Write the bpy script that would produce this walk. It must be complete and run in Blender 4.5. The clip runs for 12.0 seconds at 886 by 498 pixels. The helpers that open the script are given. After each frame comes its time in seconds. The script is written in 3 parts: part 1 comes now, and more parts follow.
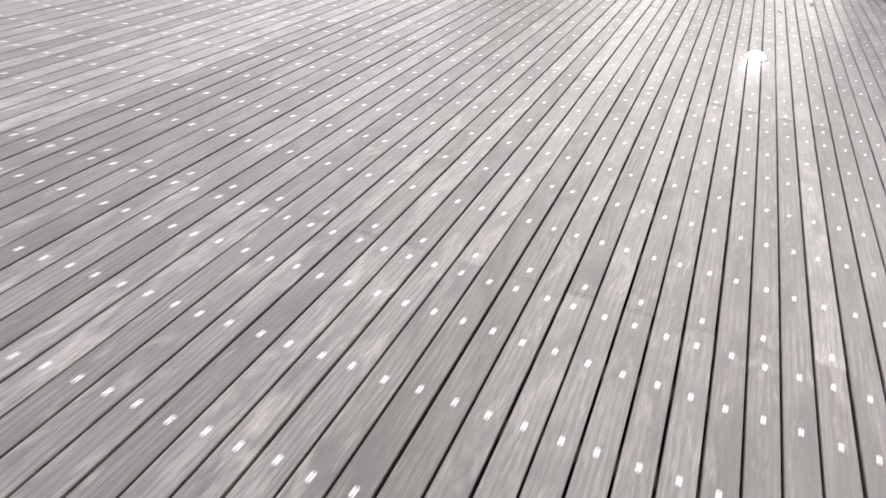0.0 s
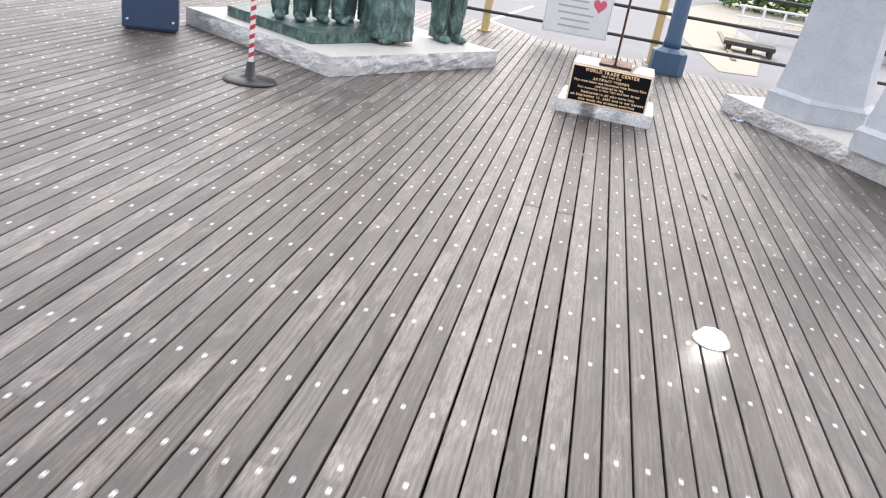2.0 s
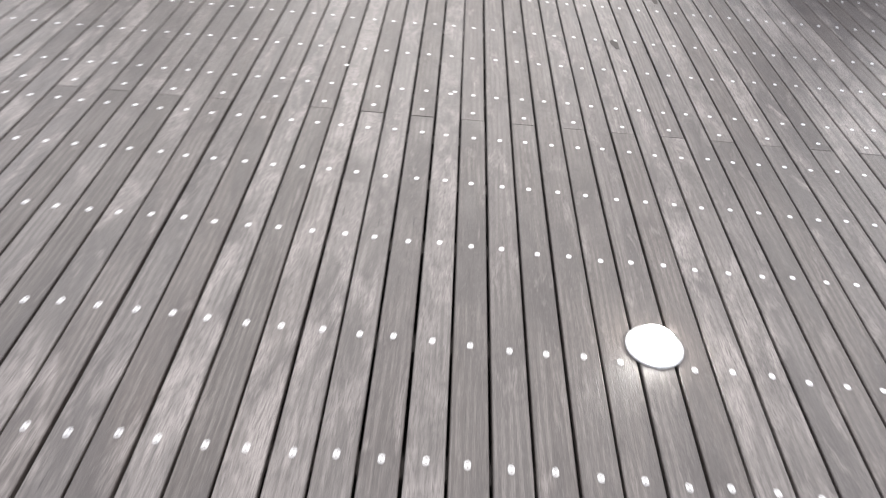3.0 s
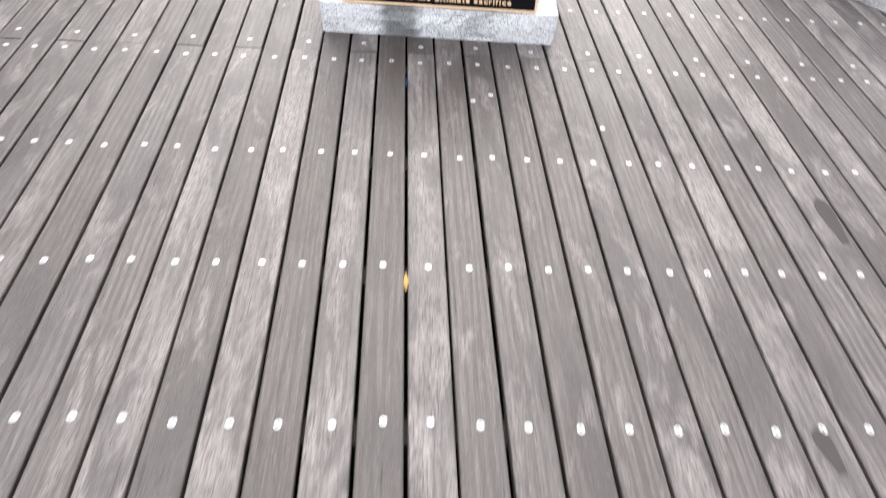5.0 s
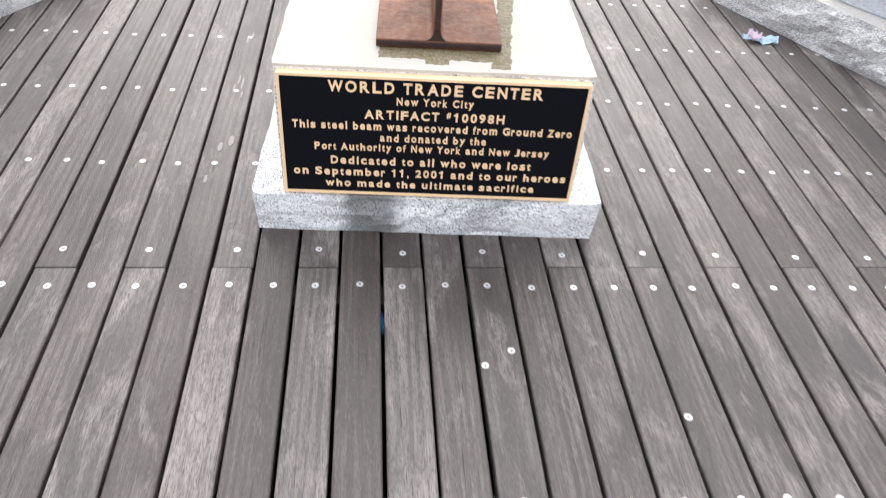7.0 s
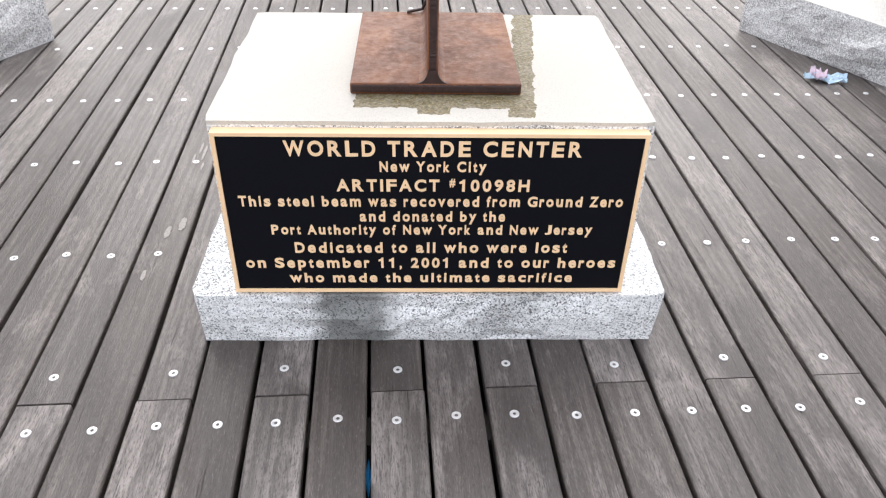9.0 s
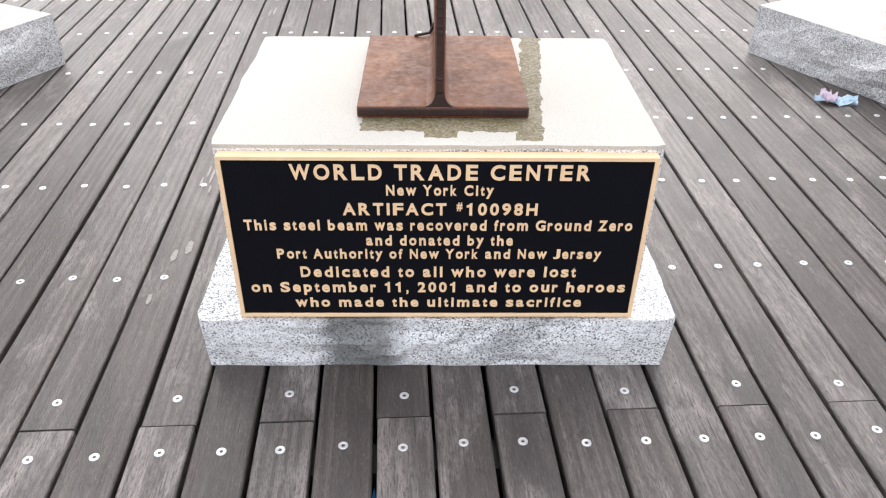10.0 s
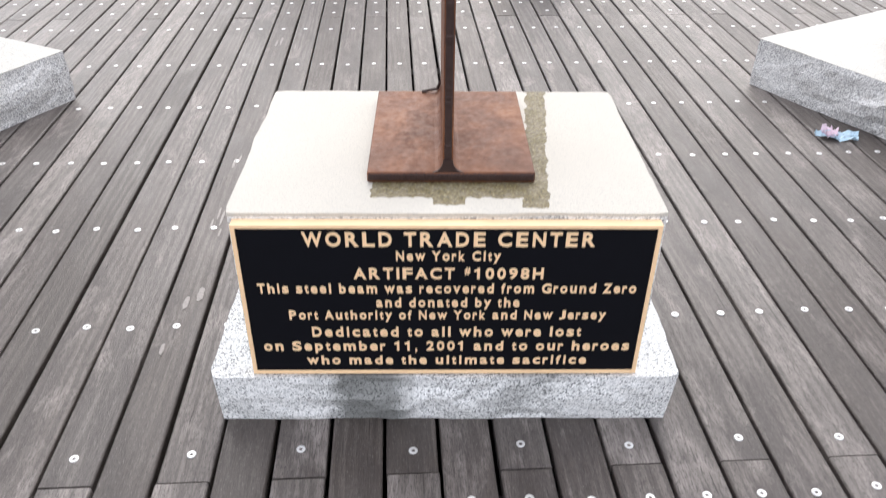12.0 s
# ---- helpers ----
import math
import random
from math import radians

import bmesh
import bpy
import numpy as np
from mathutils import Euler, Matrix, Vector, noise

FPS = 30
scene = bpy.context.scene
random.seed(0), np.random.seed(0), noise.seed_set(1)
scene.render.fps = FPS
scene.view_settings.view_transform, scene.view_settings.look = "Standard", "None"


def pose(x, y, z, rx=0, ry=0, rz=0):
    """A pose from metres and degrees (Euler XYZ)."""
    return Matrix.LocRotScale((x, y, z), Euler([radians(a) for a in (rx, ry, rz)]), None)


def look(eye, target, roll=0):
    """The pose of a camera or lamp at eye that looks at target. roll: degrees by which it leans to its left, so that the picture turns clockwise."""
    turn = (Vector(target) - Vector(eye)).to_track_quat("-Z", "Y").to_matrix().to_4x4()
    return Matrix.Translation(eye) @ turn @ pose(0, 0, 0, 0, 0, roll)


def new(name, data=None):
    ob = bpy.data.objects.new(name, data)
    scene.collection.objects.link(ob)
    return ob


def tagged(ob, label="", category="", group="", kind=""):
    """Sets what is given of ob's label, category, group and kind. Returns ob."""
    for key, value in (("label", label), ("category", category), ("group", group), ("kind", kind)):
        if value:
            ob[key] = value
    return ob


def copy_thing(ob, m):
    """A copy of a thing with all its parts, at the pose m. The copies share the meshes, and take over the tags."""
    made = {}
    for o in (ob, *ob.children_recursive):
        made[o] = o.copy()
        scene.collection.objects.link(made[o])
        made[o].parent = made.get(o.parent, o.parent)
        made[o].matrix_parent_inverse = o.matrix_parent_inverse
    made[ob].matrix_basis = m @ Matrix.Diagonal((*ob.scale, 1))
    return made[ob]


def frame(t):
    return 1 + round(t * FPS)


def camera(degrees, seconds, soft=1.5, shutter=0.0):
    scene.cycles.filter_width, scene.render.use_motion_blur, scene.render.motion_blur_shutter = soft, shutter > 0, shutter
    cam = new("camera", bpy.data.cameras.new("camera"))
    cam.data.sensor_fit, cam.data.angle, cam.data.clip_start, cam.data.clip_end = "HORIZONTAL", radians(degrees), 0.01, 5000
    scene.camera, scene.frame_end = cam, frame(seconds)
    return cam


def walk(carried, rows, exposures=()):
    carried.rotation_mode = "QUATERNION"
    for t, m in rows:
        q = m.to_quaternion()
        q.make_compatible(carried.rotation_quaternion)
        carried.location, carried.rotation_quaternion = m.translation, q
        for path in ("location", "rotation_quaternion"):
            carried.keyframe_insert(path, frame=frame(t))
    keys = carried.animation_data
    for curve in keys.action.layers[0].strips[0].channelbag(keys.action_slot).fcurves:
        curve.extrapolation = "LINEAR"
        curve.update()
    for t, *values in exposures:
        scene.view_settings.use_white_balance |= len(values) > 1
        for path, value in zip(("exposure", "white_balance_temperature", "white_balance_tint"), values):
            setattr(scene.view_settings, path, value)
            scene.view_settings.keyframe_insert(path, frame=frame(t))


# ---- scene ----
cam = camera(59.5, 12.0, 1.15, 0.5)
PATH = [
    (0, (0.880, -9.741, 1.349), (0.368, -8.081, 0.359), 7.30),
    (0.5, (0.745, -8.831, 1.367), (0.418, -7.129, 0.368), 10.00),
    (1, (0.587, -7.996, 1.418), (0.446, -6.243, 0.465), 9.90),
    (1.5, (0.486, -7.316, 1.442), (0.275, -5.512, 0.605), 9.80),
    (2, (0.428, -6.654, 1.468), (0.171, -4.838, 0.671), 9.50),
    (2.5, (0.514, -5.887, 1.395), (0.370, -4.160, 0.397), 9.70),
    (2.7, (0.566, -5.584, 1.421), (0.513, -3.925, 0.306), 8.10),
    (4.3, (0.511, -3.288, 1.297), (0.631, -1.788, -0.021), 2.44),
    (4.5, (0.528, -3.016, 1.269), (0.644, -1.514, -0.047), 2.43),
    (5, (0.506, -2.399, 1.244), (0.636, -0.890, -0.062), 4.50),
    (5.5, (0.499, -1.952, 1.281), (0.696, -0.422, 0.007), 8.06),
    (6, (0.415, -1.686, 1.311), (0.653, -0.158, 0.042), 7.22),
    (6.5, (0.439, -1.495, 1.258), (0.676, 0.019, -0.026), 5.69),
    (7, (0.513, -1.294, 1.214), (0.699, 0.222, -0.077), 4.65),
    (7.5, (0.513, -1.054, 1.152), (0.691, 0.466, -0.135), 3.55),
    (7.7, (0.523, -0.978, 1.119), (0.704, 0.548, -0.162), 3.25),
    (9.5, (0.586, -0.871, 0.957), (0.708, 0.777, -0.169), 0.83),
    (10, (0.586, -0.863, 0.966), (0.700, 0.792, -0.150), 0.83),
    (10.5, (0.575, -0.855, 0.966), (0.679, 0.805, -0.144), 0.63),
    (11, (0.573, -0.847, 0.965), (0.672, 0.815, -0.142), 0.63),
    (11.5, (0.578, -0.842, 0.970), (0.677, 0.820, -0.137), 0.63),
    (12, (0.577, -0.834, 1.063), (0.685, 0.827, -0.045), 0.63),
]
EXPOSURES = [(0.0, 1.10), (1.5, 1.02), (2.5, 0.88), (4.4, 1.28), (5.0, 1.32), (5.5, 1.30), (6.0, 1.18), (7.0, 1.12), (9.5, 1.02), (12.0, 0.98)]
walk(cam, [(t, look(eye, target, roll)) for t, eye, target, roll in PATH], EXPOSURES)

# ---- daylight: bright thin overcast ----
SUN_EL, SUN_AZ = 36.0, 6.0        # degrees above the horizon; clockwise from +y
world = bpy.data.worlds.new("world")
scene.world = world
world.use_nodes = True
wn = world.node_tree
sky = wn.nodes.new("ShaderNodeTexSky")
sky.sky_type = "NISHITA"
sky.sun_disc = False
sky.sun_elevation, sky.sun_rotation = radians(SUN_EL), radians(SUN_AZ)
sky.air_density, sky.dust_density, sky.ozone_density = 1.0, 2.5, 1.5
wn.nodes["Background"].inputs["Strength"].default_value = 0.13
veil = wn.nodes.new("ShaderNodeMix")          # thin cloud evens out the clear sky
veil.data_type = "RGBA"
veil.inputs[0].default_value = 0.75
veil.inputs[7].default_value = (7.4, 7.42, 8.05, 1.0)
wn.links.new(sky.outputs[0], veil.inputs[6])
wn.links.new(veil.outputs[2], wn.nodes["Background"].inputs["Color"])
lamp = bpy.data.lights.new("sun", "SUN")
lamp.energy, lamp.angle, lamp.color = 1.4, radians(85), (1.0, 0.96, 0.90)
sun = new("sun", lamp)
sd = Vector((math.sin(radians(SUN_AZ)) * math.cos(radians(SUN_EL)), math.cos(radians(SUN_AZ)) * math.cos(radians(SUN_EL)), math.sin(radians(SUN_EL))))
sun.matrix_world = look(sd * 30, (0, 0, 0))


# ---- materials ----
class Nodes:
    """A small helper round one material's node tree."""

    def __init__(self, name):
        self.mat = bpy.data.materials.new(name)
        self.mat.use_nodes = True
        self.t = self.mat.node_tree
        self.b = self.t.nodes["Principled BSDF"]

    def node(self, kind, **values):
        n = self.t.nodes.new(kind)
        for k, v in values.items():
            n.inputs[k.replace("_", " ")].default_value = v
        return n

    def link(self, a, b):
        self.t.links.new(a, b)

    def coords(self, scale=(1, 1, 1), world_space=True, shift=None):
        m = self.node("ShaderNodeMapping", Scale=scale)
        src = self.t.nodes.new("ShaderNodeNewGeometry").outputs["Position"] if world_space else self.t.nodes.new("ShaderNodeTexCoord").outputs["Object"]
        self.link(src, m.inputs["Vector"])
        if shift is not None:
            c = self.node("ShaderNodeCombineXYZ")
            for ax in "XYZ":
                self.link(shift, c.inputs[ax])
            self.link(c.outputs[0], m.inputs["Location"])
        return m.outputs[0]

    def noise(self, vec, scale, detail=4.0, rough=0.55, distortion=0.0):
        n = self.node("ShaderNodeTexNoise", Scale=scale, Detail=detail, Roughness=rough, Distortion=distortion)
        self.link(vec, n.inputs["Vector"])
        return n.outputs["Fac"]

    def ramp(self, fac, stops):
        r = self.t.nodes.new("ShaderNodeValToRGB")
        while len(r.color_ramp.elements) < len(stops):
            r.color_ramp.elements.new(0.5)
        for e, (p, c) in zip(r.color_ramp.elements, stops):
            e.position = p
            e.color = (c, c, c, 1) if isinstance(c, (int, float)) else (*c, 1)
        self.link(fac, r.inputs[0])
        return r.outputs[0]

    def mix(self, fac, a, b, mode="MIX"):
        m = self.t.nodes.new("ShaderNodeMix")
        m.data_type, m.blend_type = "RGBA", mode
        for sock, v in ((m.inputs[0], fac), (m.inputs[6], a), (m.inputs[7], b)):
            if isinstance(v, (int, float)):
                sock.default_value = v
            elif isinstance(v, tuple):
                sock.default_value = (*v, 1)
            else:
                self.link(v, sock)
        return m.outputs[2]

    def calc(self, op, a, b):
        m = self.t.nodes.new("ShaderNodeMath")
        m.operation = op
        for sock, v in ((m.inputs[0], a), (m.inputs[1], b)):
            if isinstance(v, (int, float)):
                sock.default_value = v
            else:
                self.link(v, sock)
        return m.outputs[0]

    def finish(self, color, rough=0.6, metal=0.0, bump=None, strength=0.3, distance=0.002, spec=0.5):
        for name, v in (("Base Color", color), ("Roughness", rough), ("Metallic", metal)):
            if isinstance(v, tuple):
                self.b.inputs[name].default_value = (*v, 1)
            elif isinstance(v, (int, float)):
                self.b.inputs[name].default_value = v
            else:
                self.link(v, self.b.inputs[name])
        self.b.inputs["Specular IOR Level"].default_value = spec
        if bump is not None:
            n = self.node("ShaderNodeBump", Strength=strength, Distance=distance)
            self.link(bump, n.inputs["Height"])
            self.link(n.outputs[0], self.b.inputs["Normal"])
        return self.mat


def piece_random(n):
    info = n.t.nodes.new("ShaderNodeObjectInfo").outputs["Random"]
    isle = n.t.nodes.new("ShaderNodeNewGeometry").outputs["Random Per Island"]
    return n.calc("FRACT", n.calc("ADD", info, n.calc("MULTIPLY", isle, 7.31)), 0.0)


def weathered_wood():
    """Grey-brown hardwood: the object colour's red tells how bleached a single board is, its alpha whether that is known."""
    n = Nodes("weathered_wood")
    rnd = piece_random(n)
    rnd2 = n.calc("FRACT", n.calc("MULTIPLY", rnd, 17.3), 0.0)
    info = n.t.nodes.new("ShaderNodeObjectInfo")
    known = n.node("ShaderNodeSeparateXYZ")
    n.link(info.outputs["Color"], known.inputs[0])
    given = n.calc("MULTIPLY", known.outputs["X"], info.outputs["Alpha"])
    drawn = n.calc("MULTIPLY", rnd2, n.calc("SUBTRACT", 1.0, info.outputs["Alpha"]))
    bleach = n.calc("ADD", given, drawn)
    shift = n.calc("MULTIPLY", rnd, 40.0)
    grain = n.noise(n.coords((42, 2.0, 42), shift=shift), 3.0, 7.0, 0.66, 0.9)
    fine = n.noise(n.coords((240, 16, 240), shift=shift), 1.7, 4.0, 0.68, 0.3)
    crack = n.noise(n.coords((150, 3.5, 150), shift=shift), 2.2, 2.0, 0.5, 0.6)
    patchy = n.noise(n.coords((9, 2.2, 9), shift=shift), 1.6, 6.0, 0.66, 0.6)
    pores = n.noise(n.coords((210, 42, 210), shift=shift), 2.0, 3.0, 0.75, 0.4)
    stain = n.noise(n.coords((1, 1, 1)), 1.7, 5.0, 0.6)
    damp = n.noise(n.coords((7, 1.6, 7), shift=shift), 1.0, 5.0, 0.62, 0.8)
    rings = n.node("ShaderNodeTexWave", Scale=16.0, Distortion=9.0, Detail=3.0, Detail_Scale=0.9, Detail_Roughness=0.6)
    n.link(n.coords((1, 0.055, 1), shift=shift), rings.inputs["Vector"])
    tone = n.ramp(bleach, [(0.0, (0.053, 0.042, 0.036)), (0.3, (0.082, 0.066, 0.059)), (0.6, (0.113, 0.099, 0.092)), (1.0, (0.153, 0.135, 0.123))])
    tint = n.mix(n.ramp(rnd, [(0.0, 0.0), (0.5, 0.35), (1.0, 0.0)]), tone, n.mix(0.5, tone, (0.112, 0.078, 0.055)))
    c = n.mix(n.ramp(grain, [(0.38, 0.0), (0.66, 0.9)]), tint, n.mix(0.42, tint, (0.270, 0.241, 0.218)))
    c = n.mix(n.calc("MULTIPLY", n.ramp(rings.outputs["Fac"], [(0.25, 0.8), (0.6, 0.0)]), n.ramp(damp, [(0.4, 0.25), (0.6, 1.0)])), c, n.mix(0.55, tint, (0.037, 0.030, 0.025)))
    c = n.mix(n.ramp(damp, [(0.38, 0.75), (0.54, 0.0)]), c, (0.046, 0.037, 0.034))
    amount = n.calc("ADD", patchy, n.calc("MULTIPLY", n.calc("SUBTRACT", bleach, 0.5), 0.20))
    c = n.mix(n.calc("MULTIPLY", n.ramp(amount, [(0.52, 0.0), (0.68, 0.9)]), n.ramp(fine, [(0.36, 0.12), (0.56, 0.95)])), c, (0.332, 0.295, 0.271))
    c = n.mix(n.ramp(fine, [(0.32, 0.6), (0.44, 0.0)]), c, (0.034, 0.028, 0.025))
    c = n.mix(n.ramp(crack, [(0.25, 1.0), (0.31, 0.0)]), c, (0.015, 0.012, 0.010))
    c = n.mix(n.calc("MULTIPLY", n.ramp(stain, [(0.36, 0.6), (0.58, 0.0)]), rnd2), c, (0.056, 0.046, 0.040))
    c = n.mix(n.ramp(pores, [(0.37, 0.75), (0.47, 0.0)]), c, (0.040, 0.034, 0.030))
    c = n.mix(n.ramp(pores, [(0.58, 0.0), (0.70, 0.45)]), c, n.mix(0.5, c, (0.40, 0.38, 0.36)))
    bump = n.calc("ADD", n.calc("ADD", n.calc("MULTIPLY", grain, 0.8), n.calc("MULTIPLY", pores, 0.9)), n.calc("ADD", n.calc("MULTIPLY", fine, 0.8), n.calc("MULTIPLY", n.ramp(crack, [(0.24, 0.0), (0.33, 1.0)]), 0.9)))
    rough = n.ramp(patchy, [(0.3, 0.36), (0.7, 0.58)])
    return n.finish(c, rough, 0.0, bump, 0.55, 0.002, 0.6)


def granite(name, grains, size=260.0, damp=0.0, rocky=False):
    """Granite of dark, grey and pale crystals; damp: how strongly wet streaks darken it."""
    n = Nodes(name)
    v = n.coords((1, 1, 1))
    cells = n.node("ShaderNodeTexVoronoi", Scale=size, Randomness=1.0)
    n.link(v, cells.inputs["Vector"])
    pick = n.node("ShaderNodeSeparateXYZ")
    n.link(cells.outputs["Color"], pick.inputs[0])
    speck = n.noise(v, size * 1.6, 2.0, 0.7)
    cloud = n.noise(v, 6.0, 5.0, 0.6)
    dark, grey, pale = grains
    at = n.calc("ADD", pick.outputs["X"], n.calc("MULTIPLY", n.calc("SUBTRACT", cloud, 0.5), 0.7))
    c = n.ramp(at, [(0.06, dark), (0.22, grey), (0.46, grey), (0.60, pale), (1.0, pale)])
    c = n.mix(n.ramp(speck, [(0.34, 0.55), (0.46, 0.0)]), c, dark)
    if damp:
        local = n.coords((1, 1, 1), False)
        wet = n.noise(n.coords((1.0, 1.0, 1.9)), 4.2, 4.0, 0.55, 0.5)
        sep = n.node("ShaderNodeSeparateXYZ")
        n.link(local, sep.inputs[0])
        away = n.calc("ABSOLUTE", n.calc("ADD", n.calc("ADD", sep.outputs["X"], 0.135), n.calc("MULTIPLY", n.calc("SUBTRACT", n.noise(local, 22, 4, 0.6), 0.5), 0.07)), 0.0)
        spill = n.ramp(away, [(0.045, 1.0), (0.085, 0.0)])
        both = n.calc("MAXIMUM", spill, n.ramp(wet, [(0.54, 0.0), (0.66, 0.4)]))
        c = n.mix(n.calc("MULTIPLY", both, damp), c, n.mix(0.82, c, (0.045, 0.05, 0.042)))
    rough = n.ramp(speck, [(0.3, 0.5), (0.7, 0.8)])
    chips = n.noise(v, 38, 4.0, 0.65, 0.3)
    return n.finish(c, rough, 0.0, n.calc("ADD", n.calc("MULTIPLY", chips, 2.0 if rocky else 0.0), n.calc("MULTIPLY", speck, 0.7)), 0.6, 0.004, 0.4)


def plain(name, color, rough=0.5, metal=0.0, vary=0.15, scale=30.0, bump=0.15, spec=0.5):
    n = Nodes(name)
    f = n.noise(n.coords(), scale, 5.0, 0.6)
    big = n.noise(n.coords(), scale / 9, 3.0, 0.5)
    lo = tuple(x * (1 - vary) for x in color)
    hi = tuple(min(1.0, x * (1 + vary)) for x in color)
    c = n.mix(f, lo, hi)
    c = n.mix(n.ramp(big, [(0.35, 0.25), (0.65, 0.0)]), c, tuple(x * 0.7 for x in color))
    return n.finish(c, n.ramp(f, [(0.2, max(0.02, rough - 0.1)), (0.8, min(1, rough + 0.1))]), metal, f, bump, 0.002, spec)


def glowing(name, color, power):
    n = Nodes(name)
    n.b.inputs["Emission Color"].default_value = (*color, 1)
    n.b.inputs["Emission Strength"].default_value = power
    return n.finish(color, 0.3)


def rusted_steel():
    n = Nodes("rusted_steel")
    v = n.coords((1, 1, 1), False)
    a = n.noise(v, 9, 6, 0.65, 0.4)
    b = n.noise(v, 70, 5, 0.7)
    c = n.ramp(a, [(0.25, (0.072, 0.025, 0.012)), (0.48, (0.135, 0.046, 0.018)), (0.68, (0.205, 0.078, 0.029)), (0.85, (0.30, 0.135, 0.055))])
    c = n.mix(n.ramp(b, [(0.52, 0.0), (0.72, 0.3)]), c, (0.07, 0.033, 0.022))
    return n.finish(c, n.ramp(b, [(0.3, 0.42), (0.7, 0.7)]), 0.25, b, 0.45, 0.002)


def stone_top():
    """Pale granite whose top carries a wet, mossy stain round the foot of the steel."""
    n = Nodes("pale_granite_stained")
    obj = n.coords((1, 1, 1), False)
    sep = n.node("ShaderNodeSeparateXYZ")
    n.link(obj, sep.inputs[0])
    wob = n.calc("MULTIPLY", n.calc("SUBTRACT", n.noise(obj, 34, 4, 0.65), 0.5), 0.030)
    u = n.calc("ADD", sep.outputs["X"], wob)
    w = n.calc("ADD", sep.outputs["Y"], wob)

    def between(x, lo, hi):
        return n.calc("MULTIPLY", n.calc("GREATER_THAN", x, lo), n.calc("LESS_THAN", x, hi))

    lean = n.calc("SUBTRACT", u, n.calc("MULTIPLY", w, 0.108))
    front = n.calc("MULTIPLY", between(u, -0.124, 0.150), between(w, 0.062, 0.2))
    side = n.calc("MULTIPLY", between(lean, 0.117, 0.158), between(w, 0.030, 0.60))
    drip = n.calc("MULTIPLY", between(u, -0.022, 0.030), between(w, 0.040, 0.2))
    up = n.calc("GREATER_THAN", sep.outputs["Z"], 0.41)
    mask = n.calc("MULTIPLY", up, n.calc("MINIMUM", 1.0, n.calc("ADD", front, n.calc("ADD", side, drip))))
    speck = n.noise(obj, 400, 2, 0.7)
    cloud = n.noise(obj, 6, 5, 0.6)
    c = n.mix(n.ramp(speck, [(0.36, 0.8), (0.5, 0.0)]), (0.54, 0.515, 0.455), (0.38, 0.37, 0.345))
    c = n.mix(n.ramp(cloud, [(0.4, 0.3), (0.6, 0.0)]), c, (0.47, 0.45, 0.40))
    moss = n.ramp(n.noise(obj, 190, 3, 0.7), [(0.32, (0.045, 0.040, 0.020)), (0.48, (0.13, 0.100, 0.045)), (0.62, (0.24, 0.20, 0.095)), (0.75, (0.40, 0.36, 0.25))])
    c = n.mix(n.calc("MULTIPLY", mask, n.ramp(n.noise(obj, 70, 4, 0.7), [(0.3, 0.75), (0.6, 1.0)])), c, moss)
    return n.finish(c, 0.6, 0.0, n.calc("ADD", speck, cloud), 0.2, 0.0015, 0.4)


def patina():
    """Weathered bronze: brown-green metal under pale verdigris runs."""
    n = Nodes("green_patina_bronze")
    v = n.coords((1, 1, 0.45))
    runs = n.noise(v, 14, 6, 0.68, 0.7)
    fine = n.noise(n.coords(), 90, 4, 0.65)
    c = n.ramp(runs, [(0.30, (0.030, 0.042, 0.038)), (0.45, (0.070, 0.115, 0.105)), (0.58, (0.15, 0.24, 0.22)), (0.74, (0.33, 0.45, 0.40))])
    c = n.mix(n.ramp(fine, [(0.35, 0.5), (0.5, 0.0)]), c, (0.045, 0.06, 0.05))
    return n.finish(c, n.ramp(runs, [(0.3, 0.35), (0.7, 0.65)]), 0.3, n.calc("ADD", runs, n.calc("MULTIPLY", fine, 0.4)), 0.5, 0.004)


def leafy():
    n = Nodes("foliage")
    rnd = n.t.nodes.new("ShaderNodeNewGeometry").outputs["Random Per Island"]
    c = n.ramp(rnd, [(0.0, (0.045, 0.10, 0.02)), (0.5, (0.09, 0.17, 0.03)), (1.0, (0.15, 0.24, 0.05))])
    return n.finish(c, 0.55)


WOOD = weathered_wood()
GRANITE = granite("grey_granite", ((0.15, 0.148, 0.148), (0.47, 0.465, 0.46), (0.86, 0.85, 0.82)), 420.0, 0.0, True)
GRANITE_PALE = granite("pale_split_granite", ((0.25, 0.25, 0.25), (0.68, 0.68, 0.66), (0.93, 0.92, 0.89)), 400.0, 0.0, True)
GRANITE_WET = granite("grey_granite_damp", ((0.17, 0.175, 0.175), (0.72, 0.73, 0.72), (0.96, 0.96, 0.94)), 420.0, 0.9, True)
GRANITE_TOP = granite("pale_honed_granite", ((0.40, 0.395, 0.37), (0.56, 0.545, 0.505), (0.64, 0.62, 0.57)), 400.0)
GRANITE_COL = granite("blue_grey_granite", ((0.32, 0.34, 0.37), (0.48, 0.505, 0.54), (0.60, 0.62, 0.65)), 330.0)
STONE_TOP = stone_top()
STEEL = rusted_steel()
# cut steel, its colour also darkened for the shade on the front edges
STEEL_CUT_SHADED = plain("cut_steel_shaded", (0.040, 0.020, 0.016), 0.55, 0.3, 0.5, 90, 0.5)
BRONZE = plain("polished_bronze", (1.0, 0.68, 0.40), 0.45, 0.0, 0.06, 160, 0.05)
BLACK_PLATE = plain("black_plaque_enamel", (0.004, 0.0045, 0.007), 0.5, 0.0, 0.3, 300, 0.1, 0.12)
PATINA = patina()
SCREW = plain("stainless_steel", (0.82, 0.82, 0.81), 0.36, 0.6, 0.08, 400, 0.1)
DARK = plain("dark_recess", (0.02, 0.018, 0.016), 0.8)
